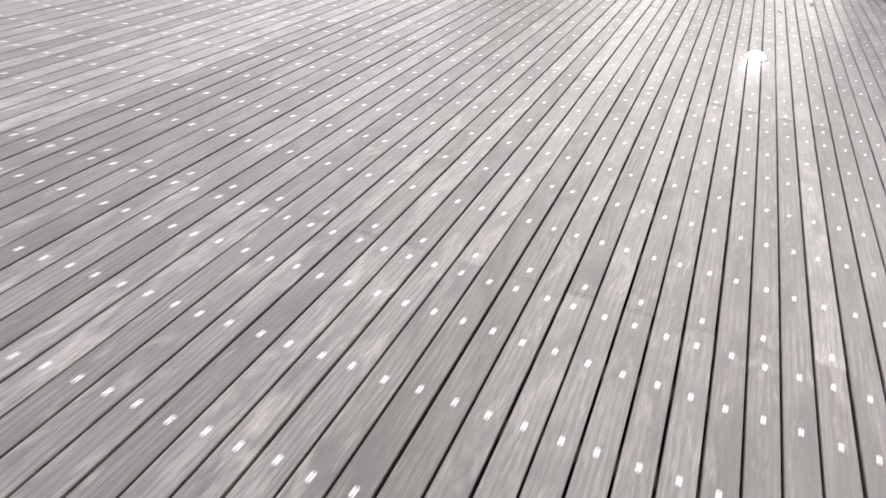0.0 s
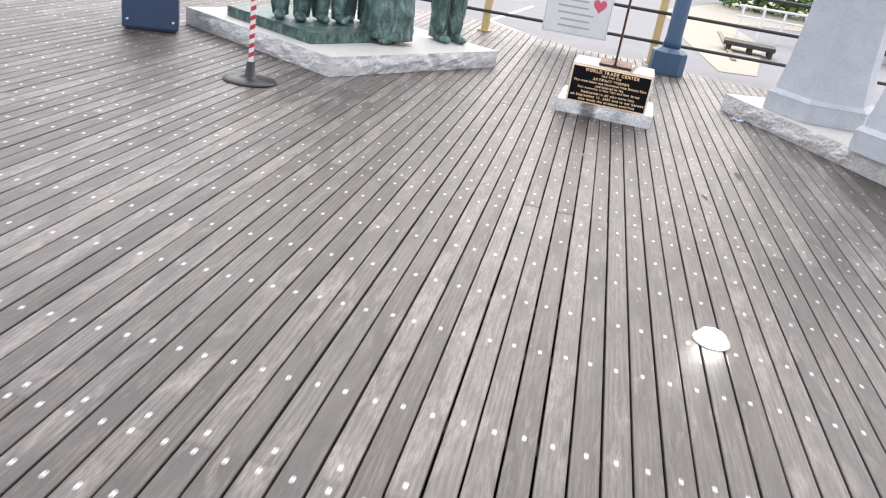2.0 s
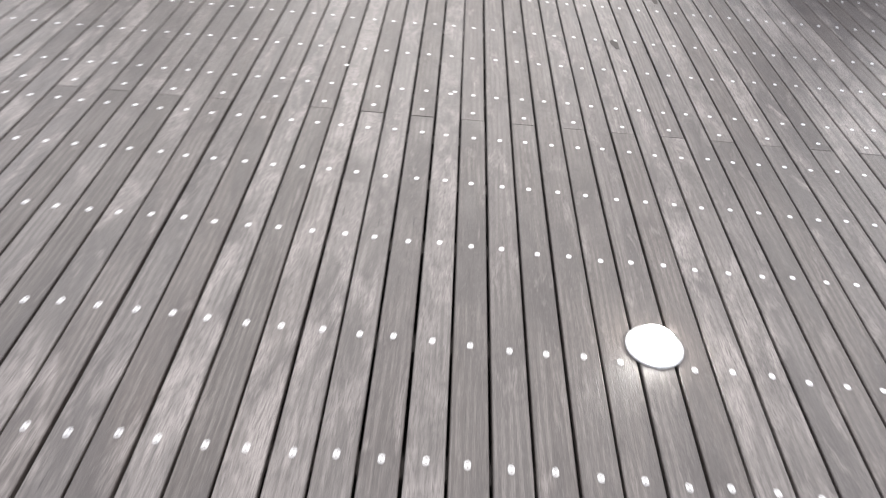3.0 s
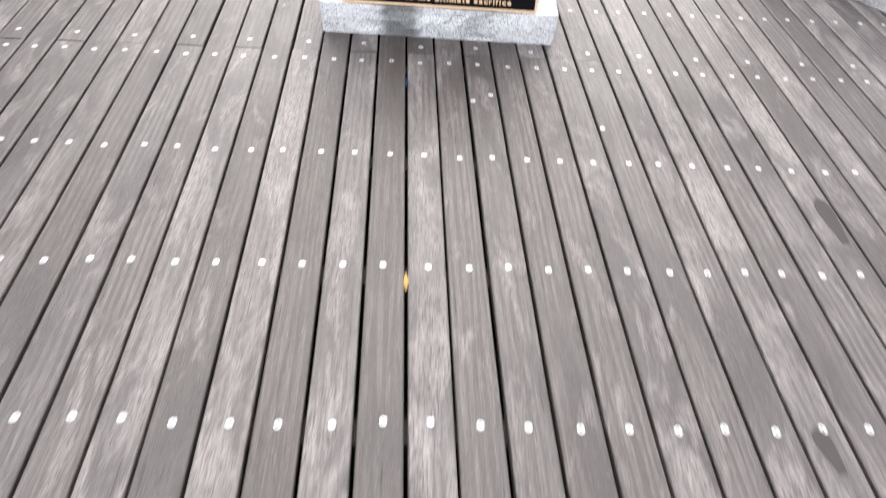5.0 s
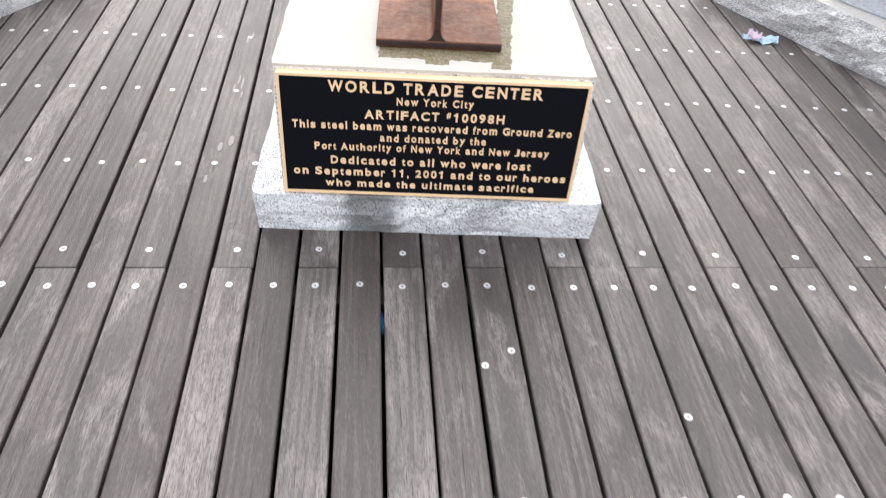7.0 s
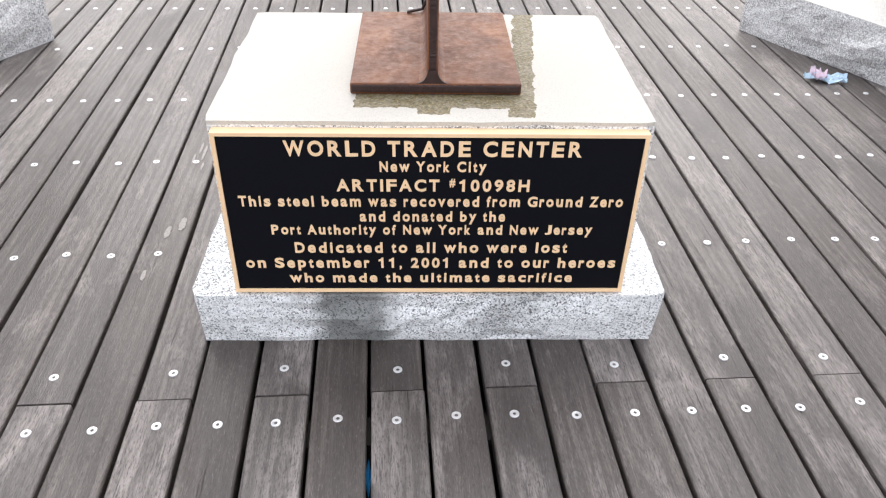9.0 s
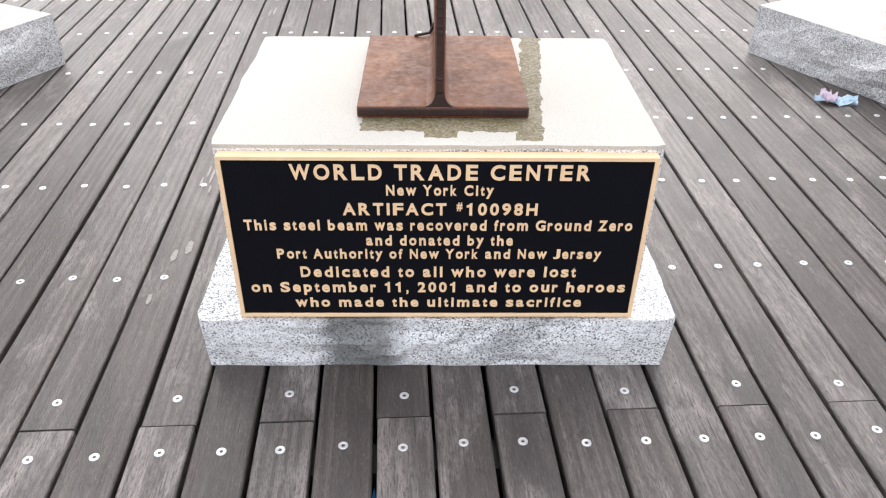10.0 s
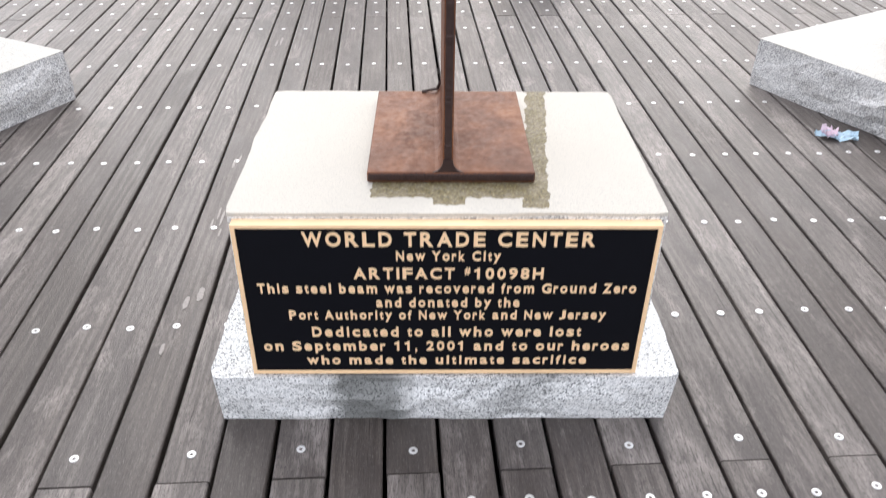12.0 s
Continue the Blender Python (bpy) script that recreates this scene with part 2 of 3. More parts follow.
NAVY = plain("navy_paint", (0.030, 0.055, 0.115), 0.42, 0.0, 0.2, 25)
BLUE = plain("blue_paint", (0.045, 0.095, 0.17), 0.4, 0.0, 0.2, 25)
RUBBER = plain("black_rubber", (0.018, 0.018, 0.021), 0.4, 0.0, 0.25, 60)
RED = plain("red_tape", (0.50, 0.04, 0.05), 0.45, 0.0, 0.1, 80)
WHITE = plain("white_paint", (0.80, 0.80, 0.79), 0.45, 0.0, 0.05, 40)
RAIL = plain("dark_rail_paint", (0.035, 0.032, 0.033), 0.45, 0.0, 0.3, 60)
YELLOW = plain("ochre_wood_post", (0.62, 0.47, 0.22), 0.6, 0.0, 0.2, 30)
PINK = plain("pink_print", (0.75, 0.12, 0.20), 0.5, 0.0, 0.1, 30)
GREYINK = plain("grey_print", (0.45, 0.45, 0.47), 0.6, 0.0, 0.1, 60)
ASPHALT = plain("pale_paving", (0.27, 0.265, 0.275), 0.8, 0.0, 0.15, 14, 0.3)
SAND = plain("sandy_concrete", (0.46, 0.42, 0.34), 0.85, 0.0, 0.15, 10, 0.3)
SAND2 = plain("weathered_edging", (0.30, 0.27, 0.22), 0.8, 0.0, 0.2, 18, 0.3)
GROUND = plain("dark_soil", (0.09, 0.08, 0.07), 0.9, 0.0, 0.3, 5, 0.3)
TIMBER = plain("dark_timber", (0.05, 0.042, 0.036), 0.7, 0.0, 0.35, 18, 0.3)
LEAF = leafy()
GLOW = glowing("bright_spot_glow", (1.0, 0.98, 0.94), 24.0)
LITTER_BLUE = plain("blue_foil", (0.50, 0.66, 0.85), 0.3, 0.2, 0.4, 50)
LITTER_PINK = plain("pink_foil", (0.85, 0.62, 0.70), 0.3, 0.2, 0.4, 50)
CYAN = plain("cyan_plastic", (0.02, 0.22, 0.45), 0.4)
LEAF_YELLOW = plain("dry_leaf", (0.55, 0.36, 0.10), 0.7)


# ---- mesh helpers ----
def empty(name, at=(0, 0, 0), turn=0.0):
    ob = new(name)
    ob.matrix_basis = pose(*at, 0, 0, turn)
    ob.empty_display_size = 0.1
    return ob


def part(name, bm, material, parent=None, label="", smooth=False):
    me = bpy.data.meshes.new(name)
    bm.normal_update()
    if smooth:
        for f in bm.faces:
            f.smooth = True
    bm.to_mesh(me)
    bm.free()
    me.materials.append(material)
    ob = new(name, me)
    if parent is not None:
        ob.parent = parent
    if label:
        ob["label"] = label
    return ob


def box(x0, x1, y0, y1, z0, z1, bevel=0.0, bm=None, m=None):
    bm = bm or bmesh.new()
    q = Matrix.LocRotScale(((x0 + x1) / 2, (y0 + y1) / 2, (z0 + z1) / 2), None, (x1 - x0, y1 - y0, z1 - z0))
    made = bmesh.ops.create_cube(bm, size=1, matrix=(m @ q if m else q))["verts"]
    if bevel:
        edges = list({e for v in made for e in v.link_edges})
        bmesh.ops.bevel(bm, geom=edges, offset=bevel, segments=2, affect="EDGES", profile=0.6)
    return bm


def prism(points, z0, z1, bm=None, top=1.0, bevel=0.0):
    """A straight or tapered prism over a convex outline."""
    bm = bm or bmesh.new()
    cx = sum(p[0] for p in points) / len(points)
    cy = sum(p[1] for p in points) / len(points)
    lo = [bm.verts.new((x, y, z0)) for x, y in points]
    hi = [bm.verts.new((cx + (x - cx) * top, cy + (y - cy) * top, z1)) for x, y in points]
    n = len(points)
    for i in range(n):
        bm.faces.new((lo[i], lo[(i + 1) % n], hi[(i + 1) % n], hi[i]))
    bm.faces.new(hi)
    bm.faces.new(lo[::-1])
    if bevel:
        bmesh.ops.bevel(bm, geom=list(bm.edges), offset=bevel, segments=2, affect="EDGES")
    return bm


def ring(n, r, cx=0.0, cy=0.0, start=0.0):
    return [(cx + r * math.cos(start + 2 * math.pi * i / n), cy + r * math.sin(start + 2 * math.pi * i / n)) for i in range(n)]


def lathe(profile, n=24, cx=0.0, cy=0.0, bm=None, start=0.0):
    """A turned solid from (radius, height) pairs."""
    bm = bm or bmesh.new()
    rows = [[bm.verts.new((x, y, z)) for x, y in ring(n, max(r, 1e-4), cx, cy, start)] for r, z in profile]
    for a, b in zip(rows, rows[1:]):
        for i in range(n):
            bm.faces.new((a[i], a[(i + 1) % n], b[(i + 1) % n], b[i]))
    bm.faces.new(rows[-1])
    bm.faces.new(rows[0][::-1])
    return bm


def tube(a, b, r, n=10, bm=None, r2=None):
    bm = bm or bmesh.new()
    a, b = Vector(a), Vector(b)
    q = (b - a).to_track_quat("Z", "Y").to_matrix().to_4x4()
    bmesh.ops.create_cone(bm, cap_ends=True, segments=n, radius1=r, radius2=r if r2 is None else r2, depth=(b - a).length, matrix=Matrix.Translation((a + b) / 2) @ q)
    return bm


def rocky_sides(points, z0, z1, amp, seed, step=0.03, rows=7, flare=0.0):
    """The split, rock-faced rim of a slab: a closed band of uneven facets round an outline given anticlockwise."""
    bm = bmesh.new()
    loop = []
    for i, p in enumerate(points):
        a, b = Vector(p), Vector(points[(i + 1) % len(points)])
        d = (b - a).normalized()
        out = Vector((d.y, -d.x))
        k = max(2, int((b - a).length / step))
        for j in range(k):
            soft = min(1.0, 4 * min(j, k - j) / k)
            loop.append((a + (b - a) * (j / k), out, 0.25 + 0.75 * soft))
    grid = []
    for r in range(rows + 1):
        f = r / rows
        z = z0 + (z1 - z0) * f
        line = []
        for p, out, soft in loop:
            v = noise.noise(Vector((p.x * 9 + seed, p.y * 9, z * 14))) + 0.6 * noise.noise(Vector((p.x * 27 + seed, p.y * 27, z * 40)))
            bulge = math.sin(math.pi * min(1, f * 1.05)) * 0.9
            off = amp * (bulge * 0.7 + v * (0.9 if 0 < r < rows else 0.3)) * soft + flare * f
            line.append(bm.verts.new((p.x + out.x * off, p.y + out.y * off, z + (0.25 * amp * v if 0 < r < rows else 0))))
        grid.append(line)
    m = len(loop)
    for a, b in zip(grid, grid[1:]):
        for i in range(m):
            bm.faces.new((a[i], a[(i + 1) % m], b[(i + 1) % m], b[i]))
    bm.faces.new(grid[0][::-1])
    return bm, [(v.co.x, v.co.y) for v in grid[-1]]


def lid(outline, z, drop=0.004):
    bm = bmesh.new()
    hi = [bm.verts.new((x, y, z)) for x, y in outline]
    lo = [bm.verts.new((x, y, z - drop)) for x, y in outline]
    n = len(hi)
    for i in range(n):
        bm.faces.new((lo[i], lo[(i + 1) % n], hi[(i + 1) % n], hi[i]))
    bm.faces.new(hi)
    return bm


# ---- ground and paving ----
PITCH, WIDE, THICK = 0.098, 0.0905, 0.030


def deck_end(x):
    """Where the boards stop against the paving."""
    if x < -1.2:
        return 5.4
    if x < 0.3:
        return 5.4 - (x + 1.2) / 1.5 * 1.05
    if x < 1.3:
        return 4.35
    return 4.35 - min(1.0, (x - 1.3) * 1.2) * 0.5


bm = bmesh.new()
bmesh.ops.create_grid(bm, x_segments=2, y_segments=2, size=600)
ground = tagged(part("ground", bm, GROUND), "dark bare earth under and around the boardwalk", "ground", kind="structure")
ground.location.z = -0.55


def flat_slab(points, top, thick):
    """A level slab over any outline given anticlockwise."""
    bm = bmesh.new()
    hi = [bm.verts.new((x, y, top)) for x, y in points]
    lo = [bm.verts.new((x, y, top - thick)) for x, y in points]
    n = len(points)
    bm.faces.new(hi)
    for i in range(n):
        bm.faces.new((lo[i], lo[(i + 1) % n], hi[(i + 1) % n], hi[i]))
    bmesh.ops.recalc_face_normals(bm, faces=bm.faces[:])
    bmesh.ops.triangulate(bm, faces=bm.faces[:])
    return bm


bm = flat_slab([(x, deck_end(x) + 0.015) for x in (-60, -1.2, 0.3, 1.3, 1.7, 2.2, 60)] + [(60, 400), (-60, 400)], -0.012, 0.3)
tagged(part("pavement", bm, ASPHALT), "pale grey paving beyond the end of the boards", "pavement", kind="structure")

# ---- memorial stone with plaque ----
TURN = -2.64
stone = tagged(empty("memorial_stone", (0.650, 0.191, 0), TURN), "rough granite memorial block with black and bronze plaque on boardwalk", "memorial")
outline = [(-0.409, 0.0), (0.409, 0.0), (0.409, 0.66), (-0.409, 0.66)]
bm, rim = rocky_sides(outline, 0.0, 0.112, 0.012, 3.0, 0.012, 9, 0.010)
slab = part("base_slab", bm, GRANITE_WET, stone, "split granite base slab with damp streaks")
part("slab_top", lid(rim, 0.113), GRANITE_WET, slab)
outline = [(-0.345, 0.018), (0.345, 0.018), (0.345, 0.506), (-0.345, 0.506)]
bm, rim = rocky_sides(outline, 0.108, 0.431, 0.010, 11.0, 0.016, 14, 0.004)
block = part("block", bm, GRANITE_PALE, stone)
part("block_top", lid(rim, 0.437, 0.007), STONE_TOP, block, "pale sawn granite top with mossy brown stain")

plaque = part("plaque", box(-0.331, 0.331, -0.003, 0.020, 0.119, 0.425, 0.001), BLACK_PLATE, stone, "black enamel plaque with raised bronze lettering")
bm = bmesh.new()
T = 0.0068
for x0, x1, z0, z1 in ((-0.333, 0.333, 0.4265 - T, 0.4265), (-0.333, 0.333, 0.1175, 0.1175 + T), (-0.333, -0.333 + T, 0.1175 + T, 0.4265 - T), (0.333 - T, 0.333, 0.1175 + T, 0.4265 - T)):
    box(x0, x1, -0.0055, 0.014, z0, z1, 0.0008, bm)
part("border", bm, BRONZE, plaque, "raised bronze border")


ADVANCE = {}                        # widths of a bold grotesque's letters, in hundredths of its height
for letters, width in (("ABCDHKNRU", 72), ("GO", 78), ("EPSYZ", 66), ("FTL", 61), ("W", 94), ("M", 83), ("Jacekvxy", 56), ("0123456789#", 56),
                       ("bdghnopu", 61), ("Iijl, ", 28), ("ft", 34), ("m", 89), ("r", 39), ("s", 55), ("w", 78), ("z", 50)):
    for letter in letters:
        ADVANCE[letter] = width
GLYPHS = {"1": ([(0.50, 0.0), (1.0, 0.0), (1.0, 1.0), (0.62, 1.0), (0.42, 0.87), (0.0, 0.81), (0.0, 0.66), (0.50, 0.68)], [(0, 1, 2, 3, 7), (3, 4, 5, 6, 7)])}


def glyph(letter):
    """The flat shape of one letter, in a box of one by one."""
    if letter not in GLYPHS:
        cu = bpy.data.curves.new("glyph", "FONT")
        cu.body, cu.size, cu.offset, cu.resolution_u = letter, 1.0, 0.030, 4
        tmp = new("tmp", cu)
        me = bpy.data.meshes.new_from_object(tmp.evaluated_get(bpy.context.evaluated_depsgraph_get()))
        bpy.data.objects.remove(tmp)
        co = [(v.co.x, v.co.y) for v in me.vertices]
        x0, x1 = min(c[0] for c in co), max(c[0] for c in co)
        y0, y1 = min(c[1] for c in co), max(c[1] for c in co)
        GLYPHS[letter] = [((x - x0) / (x1 - x0), (y - y0) / (y1 - y0)) for x, y in co], [tuple(p.vertices) for p in me.polygons]
        bpy.data.meshes.remove(me)
    return GLYPHS[letter]


def letter_height(letter):
    """Foot and head of a letter, as parts of a capital's height."""
    if letter == "#":
        return 0.36, 1.06
    if letter == ",":
        return -0.20, 0.20
    if letter in "gpqy":
        return -0.27, 0.75
    if letter in "acemnorsuvwxz":
        return 0.0, 0.75
    return 0.0, 0.90 if letter == "t" else 1.0


def lettering(text, u0, u1, low, high):
    """One line of raised letters, its place given as parts of the plaque's width and of its height from the top."""
    track = 9.0
    widths = [(44 if c == "#" else ADVANCE[c]) + track for c in text]
    scale = (u1 - u0) * 0.662 / (sum(widths) - track - 10.0)
    cap, base = (low - high) * 0.307, 0.4275 - low * 0.307
    bm = bmesh.new()
    pen = -5.0
    for c, width in zip(text, widths):
        if c != " ":
            side = 1.0 if c in "AVWYvwy" else 2.5 if c in "TtfZzJLFr" else 4.0 if c in "CGOSaceosg0236895" else 6.0
            left, right = pen + side, pen + width - track - side
            if c == "1":
                left, right = left + 1.0, right - 12.0
            if c == ",":
                left, right = left + 1.0, right - 1.0
            foot, head = letter_height(c)
            points, faces = glyph(c)
            made = [bm.verts.new((-0.331 + u0 * 0.662 + (left + px * (right - left)) * scale, -0.003, base + cap * (foot + py * (head - foot)))) for px, py in points]
            for f in faces:
                bm.faces.new([made[k] for k in f])
        pen += width
    for g in bmesh.ops.extrude_face_region(bm, geom=bm.faces[:])["geom"]:
        if isinstance(g, bmesh.types.BMVert):
            g.co.y -= 0.0012
    bmesh.ops.recalc_face_normals(bm, faces=bm.faces[:])
    part("lettering", bm, BRONZE, plaque, "raised bronze letters")


plaque.scale.x = 1.015
for line in (("WORLD TRADE CENTER", 0.162, 0.850, 0.136, 0.048), ("New York City", 0.3785, 0.6275, 0.225, 0.164),
             ("ARTIFACT #10098H", 0.277, 0.735, 0.342, 0.270), ("This steel beam was recovered from Ground Zero", 0.040, 0.966, 0.436, 0.372),
             ("and donated by the", 0.327, 0.6815, 0.530, 0.466), ("Port Authority of New York and New Jersey", 0.108, 0.900, 0.615, 0.553),
             ("Dedicated to all who were lost", 0.1605, 0.844, 0.737, 0.668), ("on September 11, 2001 and to our heroes", 0.034, 0.9745, 0.840, 0.772),
             ("who made the ultimate sacrifice", 0.1415, 0.868, 0.942, 0.878)):
    lettering(*line)

# ---- steel beam standing on the stone ----
beam = tagged(empty("steel_beam", (0.648, 0.191, 0.438), TURN), "rusted brown steel tee beam upright on the memorial stone", "steel beam")
FRONT, BACK, MID = 0.112, 0.464, 0.0045
part("flange", box(-0.130, 0.150, FRONT, BACK, 0.0, 0.019, 0.003), STEEL, beam, "thick rusted flange plate")
part("web", box(MID - 0.0085, MID + 0.0085, FRONT + 0.006, BACK - 0.004, 0.016, 1.25, 0.002), STEEL, beam)


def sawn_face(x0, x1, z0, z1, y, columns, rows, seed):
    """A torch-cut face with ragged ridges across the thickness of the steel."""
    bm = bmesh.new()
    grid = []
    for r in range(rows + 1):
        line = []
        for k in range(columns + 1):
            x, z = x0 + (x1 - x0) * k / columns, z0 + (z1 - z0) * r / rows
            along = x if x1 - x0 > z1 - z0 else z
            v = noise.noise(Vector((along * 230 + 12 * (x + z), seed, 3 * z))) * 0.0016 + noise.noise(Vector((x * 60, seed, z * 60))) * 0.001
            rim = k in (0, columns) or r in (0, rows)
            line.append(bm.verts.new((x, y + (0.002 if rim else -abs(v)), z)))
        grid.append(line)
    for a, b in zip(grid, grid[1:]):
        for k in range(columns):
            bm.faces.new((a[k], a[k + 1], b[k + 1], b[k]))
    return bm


# ragged cut faces whose darker colour puts shade into the front edges
part("cut_edge", sawn_face(-0.129, 0.149, 0.001, 0.0185, FRONT - 0.0008, 110, 4, 2.0), STEEL_CUT_SHADED, beam, "ragged torch-cut edge of the steel, coloured dark for shade")
part("cut_edge", sawn_face(MID - 0.0082, MID + 0.0082, 0.020, 1.249, FRONT + 0.0052, 4, 420, 7.0), STEEL_CUT_SHADED, beam, "ragged torch-cut edge of the steel, coloured dark for shade")


def root(s, y0, y1, spread):
    """The rolled hollow between web and flange on one side."""
    curve = [(MID + s * (0.008 + spread * (1 - math.sin(a))), 0.0185 + spread * 1.15 * (1 - math.cos(a))) for a in [math.pi / 2 * k / 6 for k in range(7)]]
    loop = [(MID, 0.0185)] + curve + [(MID, curve[-1][1])]
    bm = bmesh.new()
    near = [bm.verts.new((x, y0, z)) for x, z in loop]
    far = [bm.verts.new((x, y1, z)) for x, z in loop]
    m = len(loop)
    for k in range(m):
        bm.faces.new((near[k], near[(k + 1) % m], far[(k + 1) % m], far[k]))
    bm.faces.new(near)
    bm.faces.new(far)
    bmesh.ops.recalc_face_normals(bm, faces=bm.faces[:])
    bmesh.ops.triangulate(bm, faces=[f for f in bm.faces if len(f.verts) > 4])
    return bm


for s in (-1, 1):
    part("fillet", root(s, FRONT + 0.004, BACK - 0.003, 0.017), STEEL, beam)
    part("cut_edge", root(s, FRONT + 0.0008, FRONT + 0.0045, 0.019), STEEL_CUT_SHADED, beam, "ragged torch-cut edge of the steel, coloured dark for shade")
bm = tube((MID - 0.006, BACK - 0.010, 0.048), (MID - 0.016, BACK - 0.008, 0.026), 0.003, 8)
tube((MID - 0.015, BACK - 0.008, 0.027), (MID - 0.046, BACK - 0.010, 0.021), 0.0028, 8, bm)
part("burr", bm, STEEL_CUT_SHADED, beam, "curled slag left by the torch")


# ---- the two large granite bases ----
def corner_slab(name, a, b, side, height, seed, label):
    """A low rock-faced slab over a rectangle: a to b is one edge, the rest lies towards side."""
    a, b, d = Vector(a), Vector(b), Vector(side)
    pts = [tuple(a), tuple(b), tuple(b + d), tuple(a + d)]
    area = sum(p[0] * q[1] - q[0] * p[1] for p, q in zip(pts, pts[1:] + pts[:1]))
    if area < 0:
        pts = pts[::-1]
    top = tagged(empty(name), label, "memorial base")
    bm, rim = rocky_sides(pts, 0.0, height, 0.026, seed, 0.03, 8, 0.0)
    s = part("slab", bm, GRANITE, top, "rock-faced grey granite rim")
    part("slab_top", lid(rim, height + 0.001), GRANITE_TOP, s, "pale honed granite top")
    return top


corner_slab("granite_base", (-1.70, -0.26), (-0.53, 1.75), (-1.92, 1.08), 0.17, 21.0, "low square granite base with rock-faced sides under bronze statues")
corner_slab("granite_base", (1.87, 1.80), (3.02, -0.38), (2.05, 1.05), 0.17, 35.0, "low square granite base with rock-faced sides under two columns")


def column(x, y):
    top = tagged(empty("granite_column", (x, y, 0.171), 4.0), "blue-grey six-sided granite column on low granite base", "column", "twin columns")
    part("plinth", prism(ring(6, 0.52, 0, 0, math.pi), 0.0, 0.175, None, 1.0, 0.006), GRANITE_COL, top)
    part("plinth_cap", prism(ring(6, 0.52, 0, 0, math.pi), 0.175, 0.215, None, 0.90), GRANITE_COL, top, "sloping pale plinth edge")
    part("shaft", lathe([(0.462, 0.215), (0.415, 0.52), (0.378, 0.95), (0.355, 1.6), (0.335, 3.6)], 6, 0, 0, None, math.pi), GRANITE_COL, top, "hexagonal shaft flaring towards its foot")
    return top


column(2.69, 1.40)
column(3.16, 0.13)

# ---- bronze statues (plain shapes) ----
e1, e2 = Vector((0.50, 0.866)), Vector((-0.866, 0.50))
p0 = Vector((-2.03, 0.12))
plinth = tagged(part("statue_plinth", prism([tuple(p0), tuple(p0 + e1 * 1.1), tuple(p0 + e1 * 1.1 + e2 * 1.3), tuple(p0 + e2 * 1.3)], 0.171, 0.27, None, 1.0, 0.006), PATINA),
                "low green-bronze slab under the statue group", "plinth")


def statue(x, y, z, height, turn, skirt, label):
    """A plain upright figure: shoes, legs or drapery, body and head in one mesh."""
    bm = bmesh.new()
    k = height / 1.7
    for s in (-1, 1):
        fx = s * 0.10 * k
        m = Matrix.Translation((fx, -0.07 * k, 0.04 * k)) @ Matrix.Diagonal((0.06 * k, 0.17 * k, 0.05 * k, 1))
        bmesh.ops.create_uvsphere(bm, u_segments=14, v_segments=8, radius=1, matrix=m)
        tube((fx, 0.02, 0.03 * k), (fx, 0.02, 0.85 * k), 0.082 * k, 12, bm, 0.11 * k)
    if skirt:
        lathe([(0.26 * k, 0.05 * k), (0.25 * k, 0.3 * k), (0.20 * k, 0.6 * k), (0.18 * k, 0.95 * k)], 18, 0, 0.02, bm)
    lathe([(0.15 * k, 0.80 * k), (0.19 * k, 0.95 * k), (0.22 * k, 1.25 * k), (0.20 * k, 1.42 * k), (0.07 * k, 1.48 * k), (0.06 * k, 1.53 * k)], 16, 0, 0.02, bm)
    bmesh.ops.create_uvsphere(bm, u_segments=14, v_segments=10, radius=0.105 * k, matrix=Matrix.Translation((0, 0.02, 1.61 * k)))
    for s in (-1, 1):
        tube((s * 0.23 * k, 0.02, 1.38 * k), (s * 0.27 * k, -0.03, 0.85 * k), 0.055 * k, 10, bm, 0.045 * k)
    bmesh.ops.subdivide_edges(bm, edges=[e for e in bm.edges if e.calc_length() > 0.25 * k], cuts=9, use_grid_fill=True)
    for v in bm.verts:
        if 0.10 * k < v.co.z < 1.40 * k:
            way = math.atan2(v.co.y, v.co.x)
            fold = math.sin(way * 9 + 3 * noise.noise(v.co * 4) + v.co.z * 2)
            v.co += Vector((math.cos(way), math.sin(way), 0)) * fold * 0.016 * k
        v.co += Vector((noise.noise(v.co * 9), noise.noise(v.co * 9 + Vector((7, 0, 0))), 0)) * 0.018 * k
        v.co.z = max(0.0, v.co.z)
    ob = tagged(part("statue", bm, PATINA, None, "", True), label, "statue", "bronze statue group")
    ob.matrix_basis = pose(x, y, z, 0, 0, turn)
    return ob


statue(-2.47, 0.72, 0.269, 1.72, 20, False, "green-bronze standing statue on the low bronze slab")
statue(-2.15, 0.95, 0.269, 1.65, 35, False, "green-bronze standing statue beside the other figures")
statue(-1.98, 1.28, 0.269, 1.15, 25, False, "small green-bronze child statue on the slab")
statue(-1.58, 1.00, 0.171, 1.68, -20, True, "green-bronze statue in a long heavy skirt")
statue(-1.12, 1.78, 0.171, 1.75, 40, False, "green-bronze statue standing on the granite base")

# ---- striped stanchion ----
post = tagged(empty("stanchion", (-2.12, -0.93, 0)), "red and white striped post in a black rubber foot", "stanchion")
part("foot", lathe([(0.205, 0.0), (0.21, 0.008), (0.195, 0.020), (0.10, 0.030), (0.042, 0.045), (0.032, 0.15), (0.026, 0.155)], 28), RUBBER, post, "round black rubber foot", True)
part("tube", tube((0, 0, 0.15), (0, 0, 1.05), 0.020, 16), WHITE, post)
